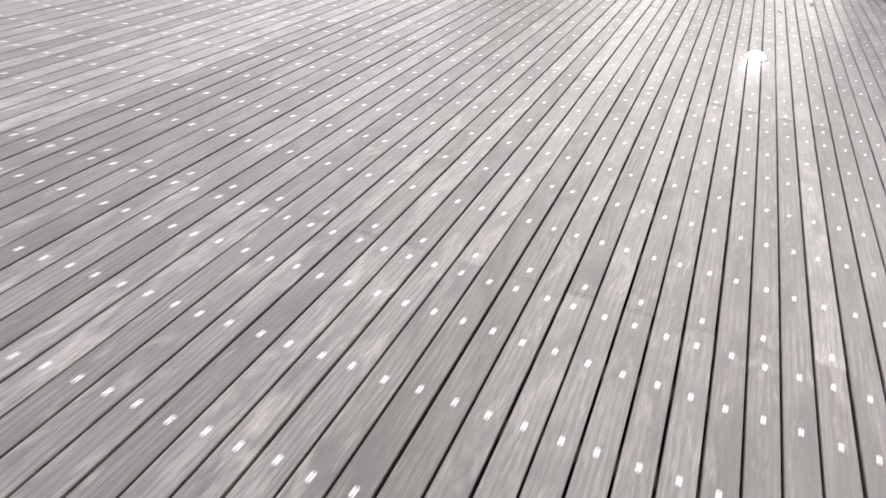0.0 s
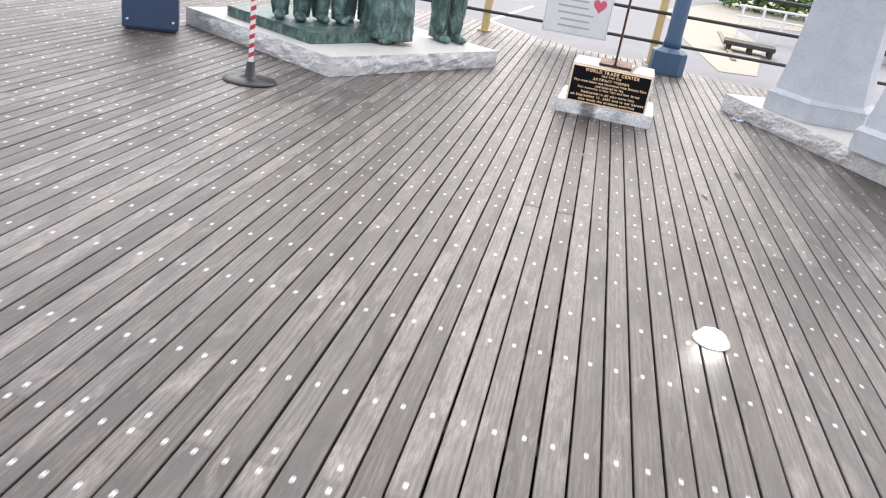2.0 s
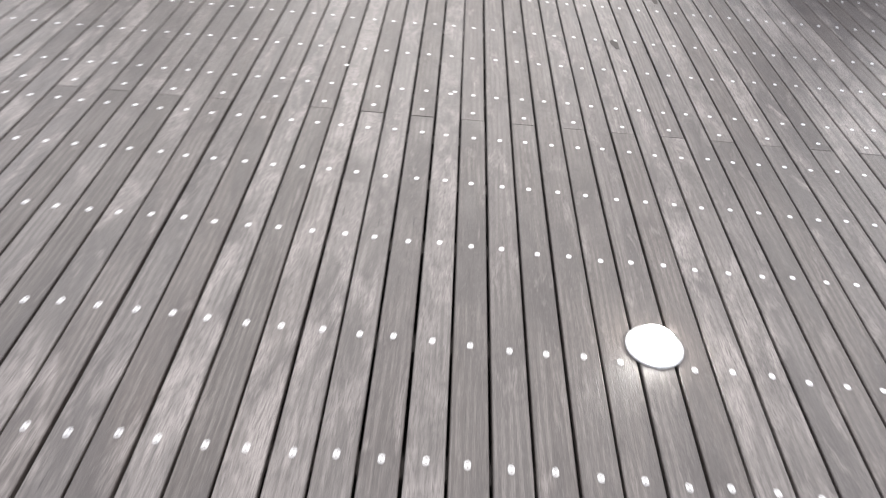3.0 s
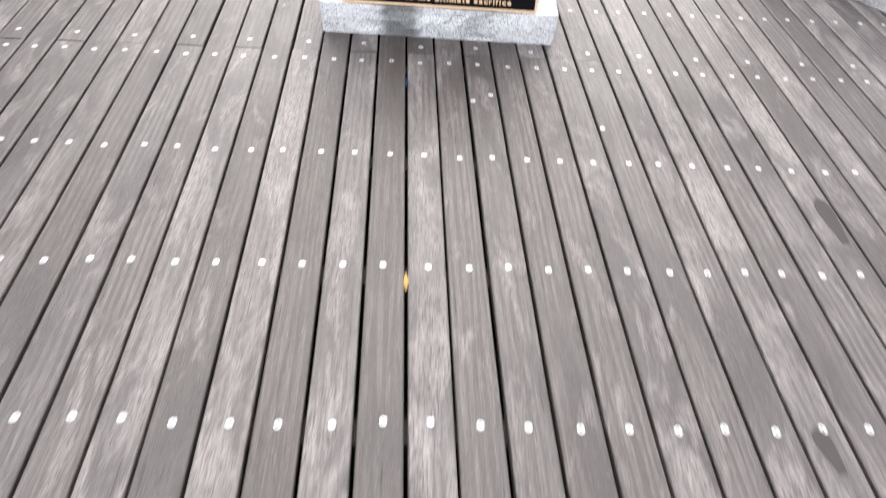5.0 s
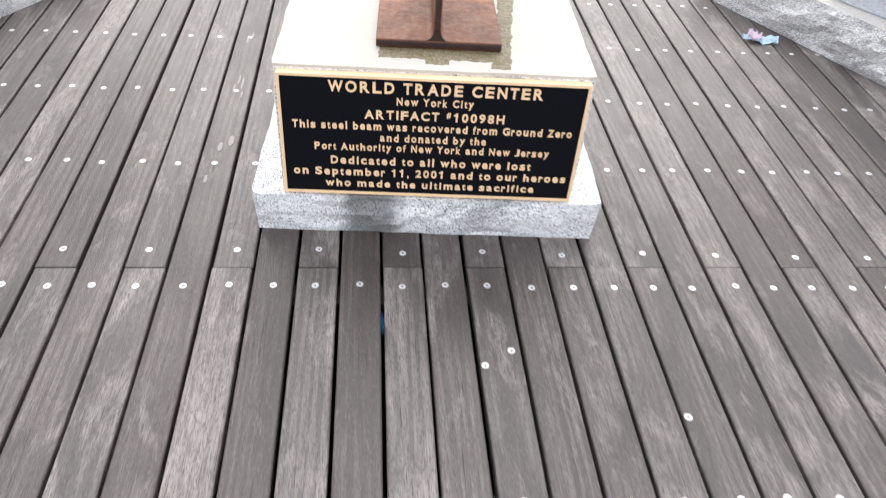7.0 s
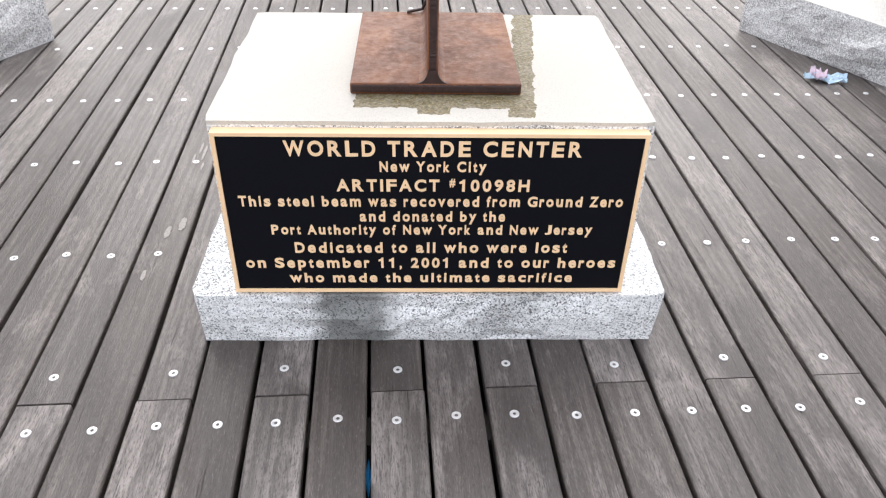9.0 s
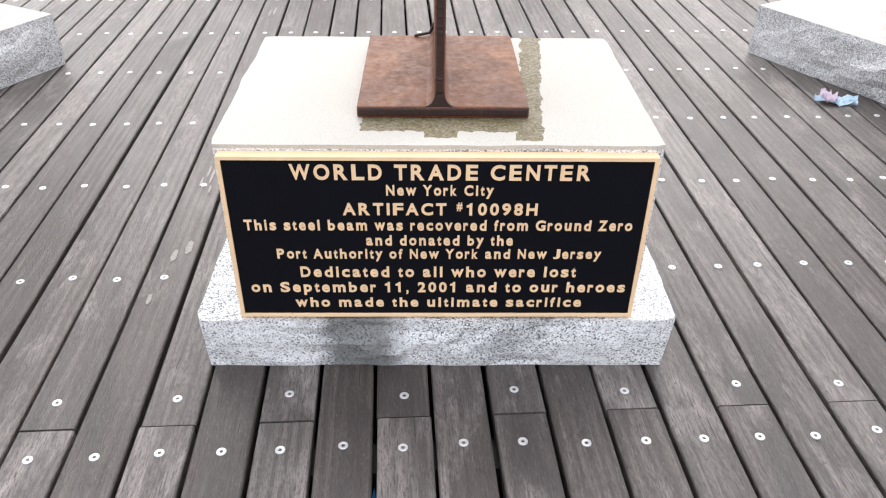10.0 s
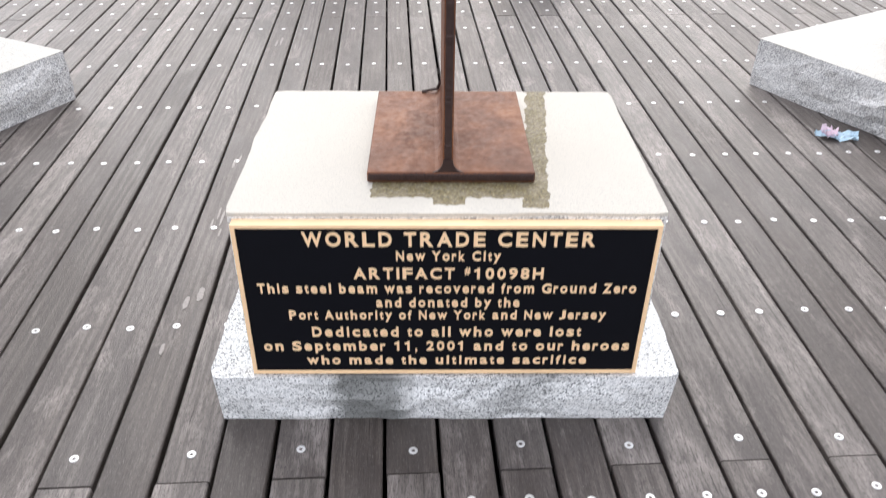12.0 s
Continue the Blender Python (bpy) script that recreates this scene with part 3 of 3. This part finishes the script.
for k in range(12):
    z = 0.19 + k * 0.07
    bm = lathe([(0.0212, z), (0.0212, z + 0.034)], 16)
    for v in bm.verts:
        v.co.z += v.co.x * 0.6
    part("stripe", bm, RED, post, "red tape stripe")

# ---- navy bin ----
litter_bin = tagged(empty("litter_bin", (-3.72, 0.35, 0), 28), "dark navy square metal bin with rivets", "bin")
part("body", box(-0.25, 0.25, -0.25, 0.25, 0.02, 0.95, 0.02), NAVY, litter_bin)
part("plinth", box(-0.22, 0.22, -0.22, 0.22, 0.0, 0.03, 0.004), RUBBER, litter_bin)
for x in (-0.2, 0.2):
    for z in (0.10, 0.45, 0.85):
        bm = bmesh.new()
        bmesh.ops.create_uvsphere(bm, u_segments=10, v_segments=6, radius=0.012, matrix=Matrix.Translation((x, -0.25, z)))
        part("rivet", bm, SCREW, litter_bin, "bright rivet")

# ---- blue lamp post ----
post = tagged(empty("lamp_post", (1.39, 3.62, 0), 10), "blue painted lamp post with heavy eight-sided foot", "lamp post")
part("foot", prism(ring(8, 0.225, 0, 0, radians(22.5)), 0.0, 0.27, None, 1.0, 0.01), BLUE, post)
part("collar", prism(ring(8, 0.225, 0, 0, radians(22.5)), 0.27, 0.32, None, 0.62), BLUE, post)
part("shaft", lathe([(0.115, 0.31), (0.105, 0.40), (0.098, 0.45), (0.085, 3.4)], 20), BLUE, post, "", True)

# ---- railing ----
rail_y = 4.42
fence = tagged(empty("railing"), "dark pipe railing on ochre posts at the end of the boards", "railing")
for k in range(-3, 5):
    x = -1.07 + k * 2.31
    z0 = -0.012 if rail_y > deck_end(x) else 0.0
    part("post", box(x - 0.05, x + 0.05, rail_y - 0.05, rail_y + 0.05, z0, 1.12, 0.006), YELLOW, fence)
    part("post_foot", box(x - 0.09, x + 0.09, rail_y - 0.09, rail_y + 0.09, z0, z0 + 0.02, 0.003), YELLOW, fence)
for z in (0.27, 0.65, 1.03):
    part("rail", tube((-8.5, rail_y - 0.05, z), (9.0, rail_y - 0.05, z), 0.022, 12), RAIL, fence)

# ---- sign on the railing ----
board = tagged(empty("notice_board", (0.15, rail_y - 0.095, 0.165), 0), "white printed notice with a pink heart hung on the railing", "sign")
part("panel", box(-0.44, 0.44, -0.006, 0.018, 0, 1.05, 0.003), WHITE, board)
bm = bmesh.new()
for x0, x1, z0, z1 in ((-0.43, 0.43, 0.012, 0.018), (-0.43, 0.43, 1.03, 1.036), (-0.43, -0.424, 0.018, 1.03), (0.424, 0.43, 0.018, 1.03)):
    box(x0, x1, -0.008, -0.005, z0, z1, 0, bm)
part("border", bm, GREYINK, board)
bm = bmesh.new()
pts = []
for i in range(40):
    a = 2 * math.pi * i / 40
    pts.append((0.27 + 0.0055 * 16 * math.sin(a) ** 3, 0.43 + 0.0062 * (13 * math.cos(a) - 5 * math.cos(2 * a) - 2 * math.cos(3 * a) - math.cos(4 * a))))
lo = [bm.verts.new((x, -0.0065, z)) for x, z in pts]
hi = [bm.verts.new((x, -0.009, z)) for x, z in pts]
for i in range(40):
    bm.faces.new((lo[i], lo[(i + 1) % 40], hi[(i + 1) % 40], hi[i]))
bm.faces.new(hi)
bmesh.ops.recalc_face_normals(bm, faces=bm.faces[:])
part("heart", bm, PINK, board, "pink printed heart")
rng = random.Random(4)
for k in range(9):
    w = rng.uniform(0.2, 0.36)
    c = -0.05 if k > 2 else 0.0
    part("text_bar", box(c - w, c + w * 0.8, -0.0085, -0.0055, 0.10 + k * 0.085, 0.122 + k * 0.085), GREYINK, board)

# ---- beyond the railing ----
bm = flat_slab([(2.2, 4.75), (2.75, 4.95), (3.6, 9.5), (3.4, 13.5), (20, 26), (7, 30), (1.9, 14), (2.0, 8)], 0.0, 0.02)
tagged(part("path", bm, SAND), "pale sandy concrete path beyond the railing", "path", kind="structure")
kerb = tagged(part("kerb", box(-2.2, 2.2, -0.04, 0.04, -0.012, 0.03, 0.008), SAND2), "weathered low timber edging beside the sandy path", "kerb")
kerb.matrix_basis = pose(2.75, 8.4, 0, 0, 0, 86)

hull = tagged(empty("timber_float", (3.05, 7.7, 0), -8), "dark low timber float beside the sandy path", "float")
part("top", box(-0.45, 0.40, -0.28, 0.28, 0.10, 0.17, 0.015), TIMBER, hull)
for x in (-0.35, 0.0, 0.33):
    for y in (-0.2, 0.2):
        part("pile", tube((x, y, 0.0), (x, y, 0.11), 0.045, 12), TIMBER, hull)

gate = tagged(empty("white_railing", (3.5, 10.4, -0.012), 6), "white painted pipe handrail along the ramp", "railing")
for k in range(6):
    part("post", tube((k * 0.42 - 0.3, 0, 0), (k * 0.42 - 0.3, 0, 0.62), 0.026, 12), WHITE, gate)
for z in (0.20, 0.42, 0.62):
    part("rail", tube((-0.4, 0, z), (2.3, 0, z), 0.022, 12), WHITE, gate)

rng = random.Random(9)
def boat():
    """A small white boat on the hard: a lofted hull with a dark rubbing strake, portholes and a blue cover."""
    top = tagged(empty("boat", (7.3, 10.9, -0.012), 4), "small white boat with dark strake and blue cover ashore", "boat")
    stations = [(-2.3, 0.50, 0.0), (-1.4, 0.68, 0.0), (0.0, 0.72, 0.0), (1.3, 0.58, 0.06), (2.1, 0.28, 0.20), (2.5, 0.03, 0.36)]

    def shell(low, high, grow):
        bm = bmesh.new()
        rows = []
        for x, half, keel in stations:
            line = []
            for side in (-1, 1):
                zs = (low, (low + high) / 2, high) if side < 0 else (high, (low + high) / 2, low)
                for z in zs:
                    flare = 0.55 + 0.45 * min(1.0, z / 0.55)
                    line.append(bm.verts.new((x, side * (half * flare + grow), max(z, keel if low == 0 else z))))
            rows.append(line)
        for a, b in zip(rows, rows[1:]):
            for k in range(6):
                bm.faces.new((a[k], a[(k + 1) % 6], b[(k + 1) % 6], b[k]))
        bm.faces.new(rows[0])
        bm.faces.new(rows[-1][::-1])
        bmesh.ops.recalc_face_normals(bm, faces=bm.faces[:])
        return bm

    hull = part("hull", shell(0.0, 0.58, 0.0), WHITE, top, "white painted hull")
    part("strake", shell(0.15, 0.20, 0.012), RUBBER, hull, "dark rubbing strake")
    part("cover", shell(0.585, 0.80, -0.03), BLUE, top, "blue fabric cover")
    for x in (-1.6, -0.6, 0.4):
        ring_bm = lathe([(0.10, 0.0), (0.10, 0.02), (0.075, 0.024), (0.07, 0.01)], 18)
        bmesh.ops.rotate(ring_bm, verts=ring_bm.verts[:], cent=(0, 0, 0), matrix=Matrix.Rotation(radians(90), 3, "X"))
        bmesh.ops.translate(ring_bm, verts=ring_bm.verts[:], vec=(x, -0.655, 0.40))
        part("porthole", ring_bm, RUBBER, hull, "round dark porthole")
    return top


boat()
line_bm = bmesh.new()
for a, b in (((-1.20, 5.75), (-0.22, 4.48)), ((-1.20, 5.75), (-0.85, 9.2))):
    d = (Vector(b) - Vector(a)).normalized() * 0.035
    ends = [(a[0] + d.y, a[1] - d.x), (b[0] + d.y, b[1] - d.x), (b[0] - d.y, b[1] + d.x), (a[0] - d.y, a[1] + d.x)]
    prism(ends, -0.0125, -0.008, line_bm)
tagged(part("painted_line", line_bm, WHITE), "thin white line painted on the grey paving", "road marking", kind="structure")

hedge = tagged(empty("hedge", (9.2, 20.5, 0)), "broad green leafy hedge beyond the path", "hedge")
for k in range(9):
    x = -4 + k * 1.0
    part("trunk", tube((x, 0.3 * (k % 3), -0.02), (x + rng.uniform(-0.3, 0.3), 0.2, 1.6), 0.09, 8, None, 0.03), TIMBER, hedge)
verts, faces = [], []
for k in range(9000):
    a = rng.uniform(-5.2, 5.2)
    h = 2.6 + 0.7 * noise.noise(Vector((a * 0.7, 0, 3)))
    c = Vector((a, rng.gauss(0, 0.75), rng.betavariate(1.2, 1.2) * h + 0.05))
    d1 = Vector((rng.uniform(-1, 1), rng.uniform(-1, 1), rng.uniform(-0.6, 0.6))).normalized() * 0.14
    d2 = Vector((rng.uniform(-1, 1), rng.uniform(-1, 1), rng.uniform(0, 1))).normalized() * 0.08
    i = len(verts)
    verts += [c - d1, c + d2, c + d1, c - d2]
    faces.append((i, i + 1, i + 2, i + 3))
me = bpy.data.meshes.new("crown")
me.from_pydata(verts, [], faces)
me.materials.append(LEAF)
crown = new("crown", me)
crown.parent = hedge

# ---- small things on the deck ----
# glowing dome with a rim, added to give a bright spot on the boards
spot_parent = tagged(empty("deck_light", (1.178, -3.630, 0.0)), "bright white glowing disc on the boards", "lamp")
part("rim", lathe([(0.078, 0.0), (0.078, 0.006), (0.066, 0.007), (0.064, 0.003)], 28), SCREW, spot_parent, "thin metal rim added round the glow", True)
part("dome", lathe([(0.064, 0.003), (0.061, 0.018), (0.050, 0.034), (0.028, 0.045), (0.001, 0.048)], 28), GLOW, spot_parent, "glowing dome", True)


def crumple(name, material, at, size, seed, label, turn=0.0):
    r = random.Random(seed)
    bm = bmesh.new()
    bmesh.ops.create_grid(bm, x_segments=9, y_segments=6, size=0.5)
    for v in bm.verts:
        v.co = Vector((v.co.x * size[0], v.co.y * size[1] * (0.7 + 0.3 * math.cos(6 * v.co.x)), abs(noise.noise(v.co * 5 + Vector((seed, 0, 0)))) * size[2] + r.uniform(0, 0.3) * size[2]))
    bmesh.ops.solidify(bm, geom=bm.faces[:], thickness=0.001)
    low = min(v.co.z for v in bm.verts)
    for v in bm.verts:
        v.co.z -= low
    ob = part(name, bm, material)
    ob.matrix_basis = pose(*at, 0, 0, turn)
    return tagged(ob, label, "litter")


crumple("wrapper", LITTER_BLUE, (1.965, 1.335, 0.001), (0.13, 0.05, 0.04), 3, "crumpled pale blue foil wrapper on the boards", -12)
crumple("wrapper", LITTER_PINK, (1.945, 1.345, 0.004), (0.05, 0.06, 0.05), 5, "crumpled pink foil scrap on the boards", 30)
crumple("bottle_cap", CYAN, (5.5 * PITCH + 0.0, -0.10, -0.022), (0.008, 0.07, 0.012), 8, "blue plastic scrap caught between two boards")
crumple("leaf", LEAF_YELLOW, (5.5 * PITCH, -1.08, -0.004), (0.012, 0.06, 0.008), 9, "dry yellow leaf caught between two boards")

# ---- boardwalk ----
deck = tagged(empty("deck"), "weathered grey-brown hardwood boardwalk fixed with bright steel screws", "boardwalk", kind="structure")
rng = random.Random(12)
# screw rows over the joists: where they cross the board at x = 0, and how far they run askew from board to board
ROWS = [(0.007, -1), (0.489, -0.8), (0.884, -1.8), (-0.551, -1.4), (-1.029, 0), (-1.478, -1), (-1.847, 0), (-2.213, -0.8), (-2.555, -2.2), (-2.873, -3.2), (-3.232, -2.8), (-3.654, -3.6),
        (-4.05, -1.4), (-4.61, -1.5), (-5.06, -3.6), (-5.292, -3.6), (-5.674, -2), (-6.0, -3), (-6.365, -4), (-6.715, -4.2), (-7.085, -4.2), (-7.585, -3), (-7.85, -3), (-8.21, -2), (-8.6, -2),
        (-9.0, -2), (-9.4, -2), (-9.8, -2), (-10.2, -2), (-10.6, -2), (1.26, -1), (1.66, -1), (2.06, -1), (2.49, -1), (2.87, -1), (3.26, -1), (3.66, -1), (4.06, -1), (4.46, -1), (4.86, -1), (5.2, 0)]
BLEACH = dict(zip(range(-8, 17), "5465735483917183423545745"))     # how bleached single boards are, in tenths


def board_mesh(length):
    """A board with eased upper edges, its origin at the near end, top at z = 0."""
    h, c = WIDE / 2, 0.0035
    sec = [(-h, -THICK), (h, -THICK), (h, -c), (h - c * 0.4, -c * 0.35), (h - c, 0), (-h + c, 0), (-h + c * 0.4, -c * 0.35), (-h, -c)]
    v = [(x, y, z) for y in (0.0015, length - 0.0015) for x, z in sec]
    n = len(sec)
    f = [(i, i + n, (i + 1) % n + n, (i + 1) % n) for i in range(n)] + [tuple(range(n)), tuple(range(2 * n - 1, n - 1, -1))]
    return v, f


def mesh_of(name, v, f, material):
    me = bpy.data.meshes.new(name)
    me.from_pydata(v, [], f)
    me.materials.append(material)
    return me


shared = {}
bulk_v, bulk_f = [], []
for i in range(-142, 72):
    x = i * PITCH
    end = deck_end(x)
    cuts = [0.065 + k * 5.085 for k in range(-3, 2)] if i % 2 == 0 else [2.65 + k * 5.085 for k in range(-3, 1)]
    cuts = [-11.5] + [c for c in cuts if -11.5 < c < end - 0.1] + [end]
    for a, b in zip(cuts, cuts[1:]):
        dz, dx = rng.uniform(-0.0014, 0.0006), rng.uniform(-0.0012, 0.0012)
        if -26 <= i <= 36:
            key = round(b - a, 2)
            if key not in shared:
                shared[key] = mesh_of("board", *board_mesh(b - a), WOOD)
            ob = new("board", shared[key])
            ob.parent = deck
            ob.location = (x + dx, a, dz)
            bleached = int(BLEACH[i]) / 10 + 0.05 if a < -1.8 < b and i in BLEACH else rng.random()
            ob.color = (bleached, bleached, bleached, 1.0)
        else:
            v, f = board_mesh(b - a)
            n = len(bulk_v)
            bulk_v += [(p[0] + x + dx, p[1] + a, p[2] + dz) for p in v]
            bulk_f += [tuple(k + n for k in face) for face in f]
far_boards = tagged(new("far_boards", mesh_of("far_boards", bulk_v, bulk_f, WOOD)), kind="stuff")
far_boards.parent = deck
far_boards.color = (0.5, 0.5, 0.5, 0.0)


def screw_mesh():
    v, f, n = [], [], 12
    for r, z in ((0.0084, -0.001), (0.0082, 0.0007), (0.0070, 0.0013), (0.0033, 0.0009), (0.0028, -0.0022)):
        v += [(r * math.cos(2 * math.pi * k / n), r * math.sin(2 * math.pi * k / n), z) for k in range(n)]
    for a in range(4):
        f += [(a * n + k, a * n + (k + 1) % n, (a + 1) * n + (k + 1) % n, (a + 1) * n + k) for k in range(n)]
    f.append(tuple(range(4 * n, 5 * n)))
    return v, f


sv, sf = screw_mesh()
one = mesh_of("screw", sv, sf, SCREW)
bulk_v, bulk_f, count = [], [], 0
for i in range(-142, 72):
    rows = [y + skew * 0.001 * max(-12, min(22, i)) for y, skew in ROWS]
    rows += [0.130 - 0.0016 * max(0, min(16, i)), -4.96, 5.22] if i % 2 == 0 else [2.72, -2.38, -7.46]
    for y in rows:
        x = i * PITCH + rng.uniform(-0.006, 0.006)
        yy = y + rng.uniform(-0.006, 0.006)
        if yy > deck_end(x) - 0.03 or (0.2 < yy < 0.85 and 0.22 < x < 1.08):
            continue
        if -1.9 < y < 1.3 and -4 <= i <= 18 and count < 290:
            ob = new("screw", one)
            ob.parent = deck
            ob.location = (x, yy, 0.0)
            count += 1
        else:
            n = len(bulk_v)
            bulk_v += [(p[0] + x, p[1] + yy, p[2]) for p in sv]
            bulk_f += [tuple(k + n for k in face) for face in sf]
for x, y in ((0.75, -0.24), (0.81, -0.20), (1.14, -0.38), (0.14, -2.03), (0.61, -2.20)):
    ob = new("screw", one)
    ob.parent = deck
    ob.location = (x, y, 0.0)
far_screws = tagged(new("far_screws", mesh_of("far_screws", bulk_v, bulk_f, SCREW)), kind="stuff")
far_screws.parent = deck

# thin dark sheet that stands in for a knot hole; its copy is a dark streak
mark_bm = bmesh.new()
pts = [(0.020 * math.cos(a) * (1 + 0.25 * math.sin(3 * a)), 0.115 * math.sin(a) * (1 + 0.15 * math.cos(2 * a))) for a in [2 * math.pi * k / 22 for k in range(22)]]
top = [mark_bm.verts.new((x, y, 0.0012)) for x, y in pts]
low = [mark_bm.verts.new((x, y, -0.002)) for x, y in pts]
for k in range(22):
    mark_bm.faces.new((low[k], low[(k + 1) % 22], top[(k + 1) % 22], top[k]))
mark_bm.faces.new(top)
BLEACHED = plain("bleached_wood", (0.30, 0.275, 0.255), 0.6, 0.0, 0.55, 150, 0.4)


def scuff(x, y, length, wide, seed):
    """A bleached, scraped patch lying along one board."""
    bm = bmesh.new()
    pts = []
    for k in range(30):
        a = 2 * math.pi * k / 30
        w = 1 + 0.45 * noise.noise(Vector((3 * math.cos(a) + seed, 3 * math.sin(a), 0)))
        pts.append((0.5 * wide * w * math.cos(a), 0.5 * length * w * math.sin(a)))
    hi = [bm.verts.new((px, py, 0.0012)) for px, py in pts]
    lo = [bm.verts.new((px * 1.02, py * 1.02, -0.002)) for px, py in pts]
    for k in range(30):
        bm.faces.new((lo[k], lo[(k + 1) % 30], hi[(k + 1) % 30], hi[k]))
    bm.faces.new(hi)
    o = part("worn_patch", bm, BLEACHED, deck, "pale scraped patch on one board")
    o.location = (x, y, 0.0)


for spot in ((0.122, 0.60, 0.055, 0.014, 25.0), (0.096, 0.567, 0.045, 0.012, 29.0), (0.080, 0.412, 0.035, 0.009, 33.0), (0.112, 0.93, 0.075, 0.007, 21.0), (0.100, 0.955, 0.060, 0.006, 45.0),
             (0.090, 0.90, 0.050, 0.006, 49.0), (0.118, 0.86, 0.040, 0.005, 53.0), (0.092, 1.24, 0.060, 0.008, 37.0), (0.105, 1.27, 0.045, 0.006, 57.0), (0.107, 2.33, 0.10, 0.010, 41.0), (0.090, 2.30, 0.08, 0.009, 61.0)):
    scuff(*spot)
ob = part("dark_mark", mark_bm, TIMBER, deck, "flat dark mark on one board")
ob.location = (1.684, -0.81, 0.0)
ob = copy_thing(ob, pose(1.368, -1.54, 0.0, 0, 0, 8))
ob.scale = (0.8, 0.55, 1.0)

for y in sorted(r[0] for r in ROWS):
    part("joist", box(-14, 7.0, y - 0.03, y + 0.03, -0.25, -THICK - 0.003), TIMBER, deck)
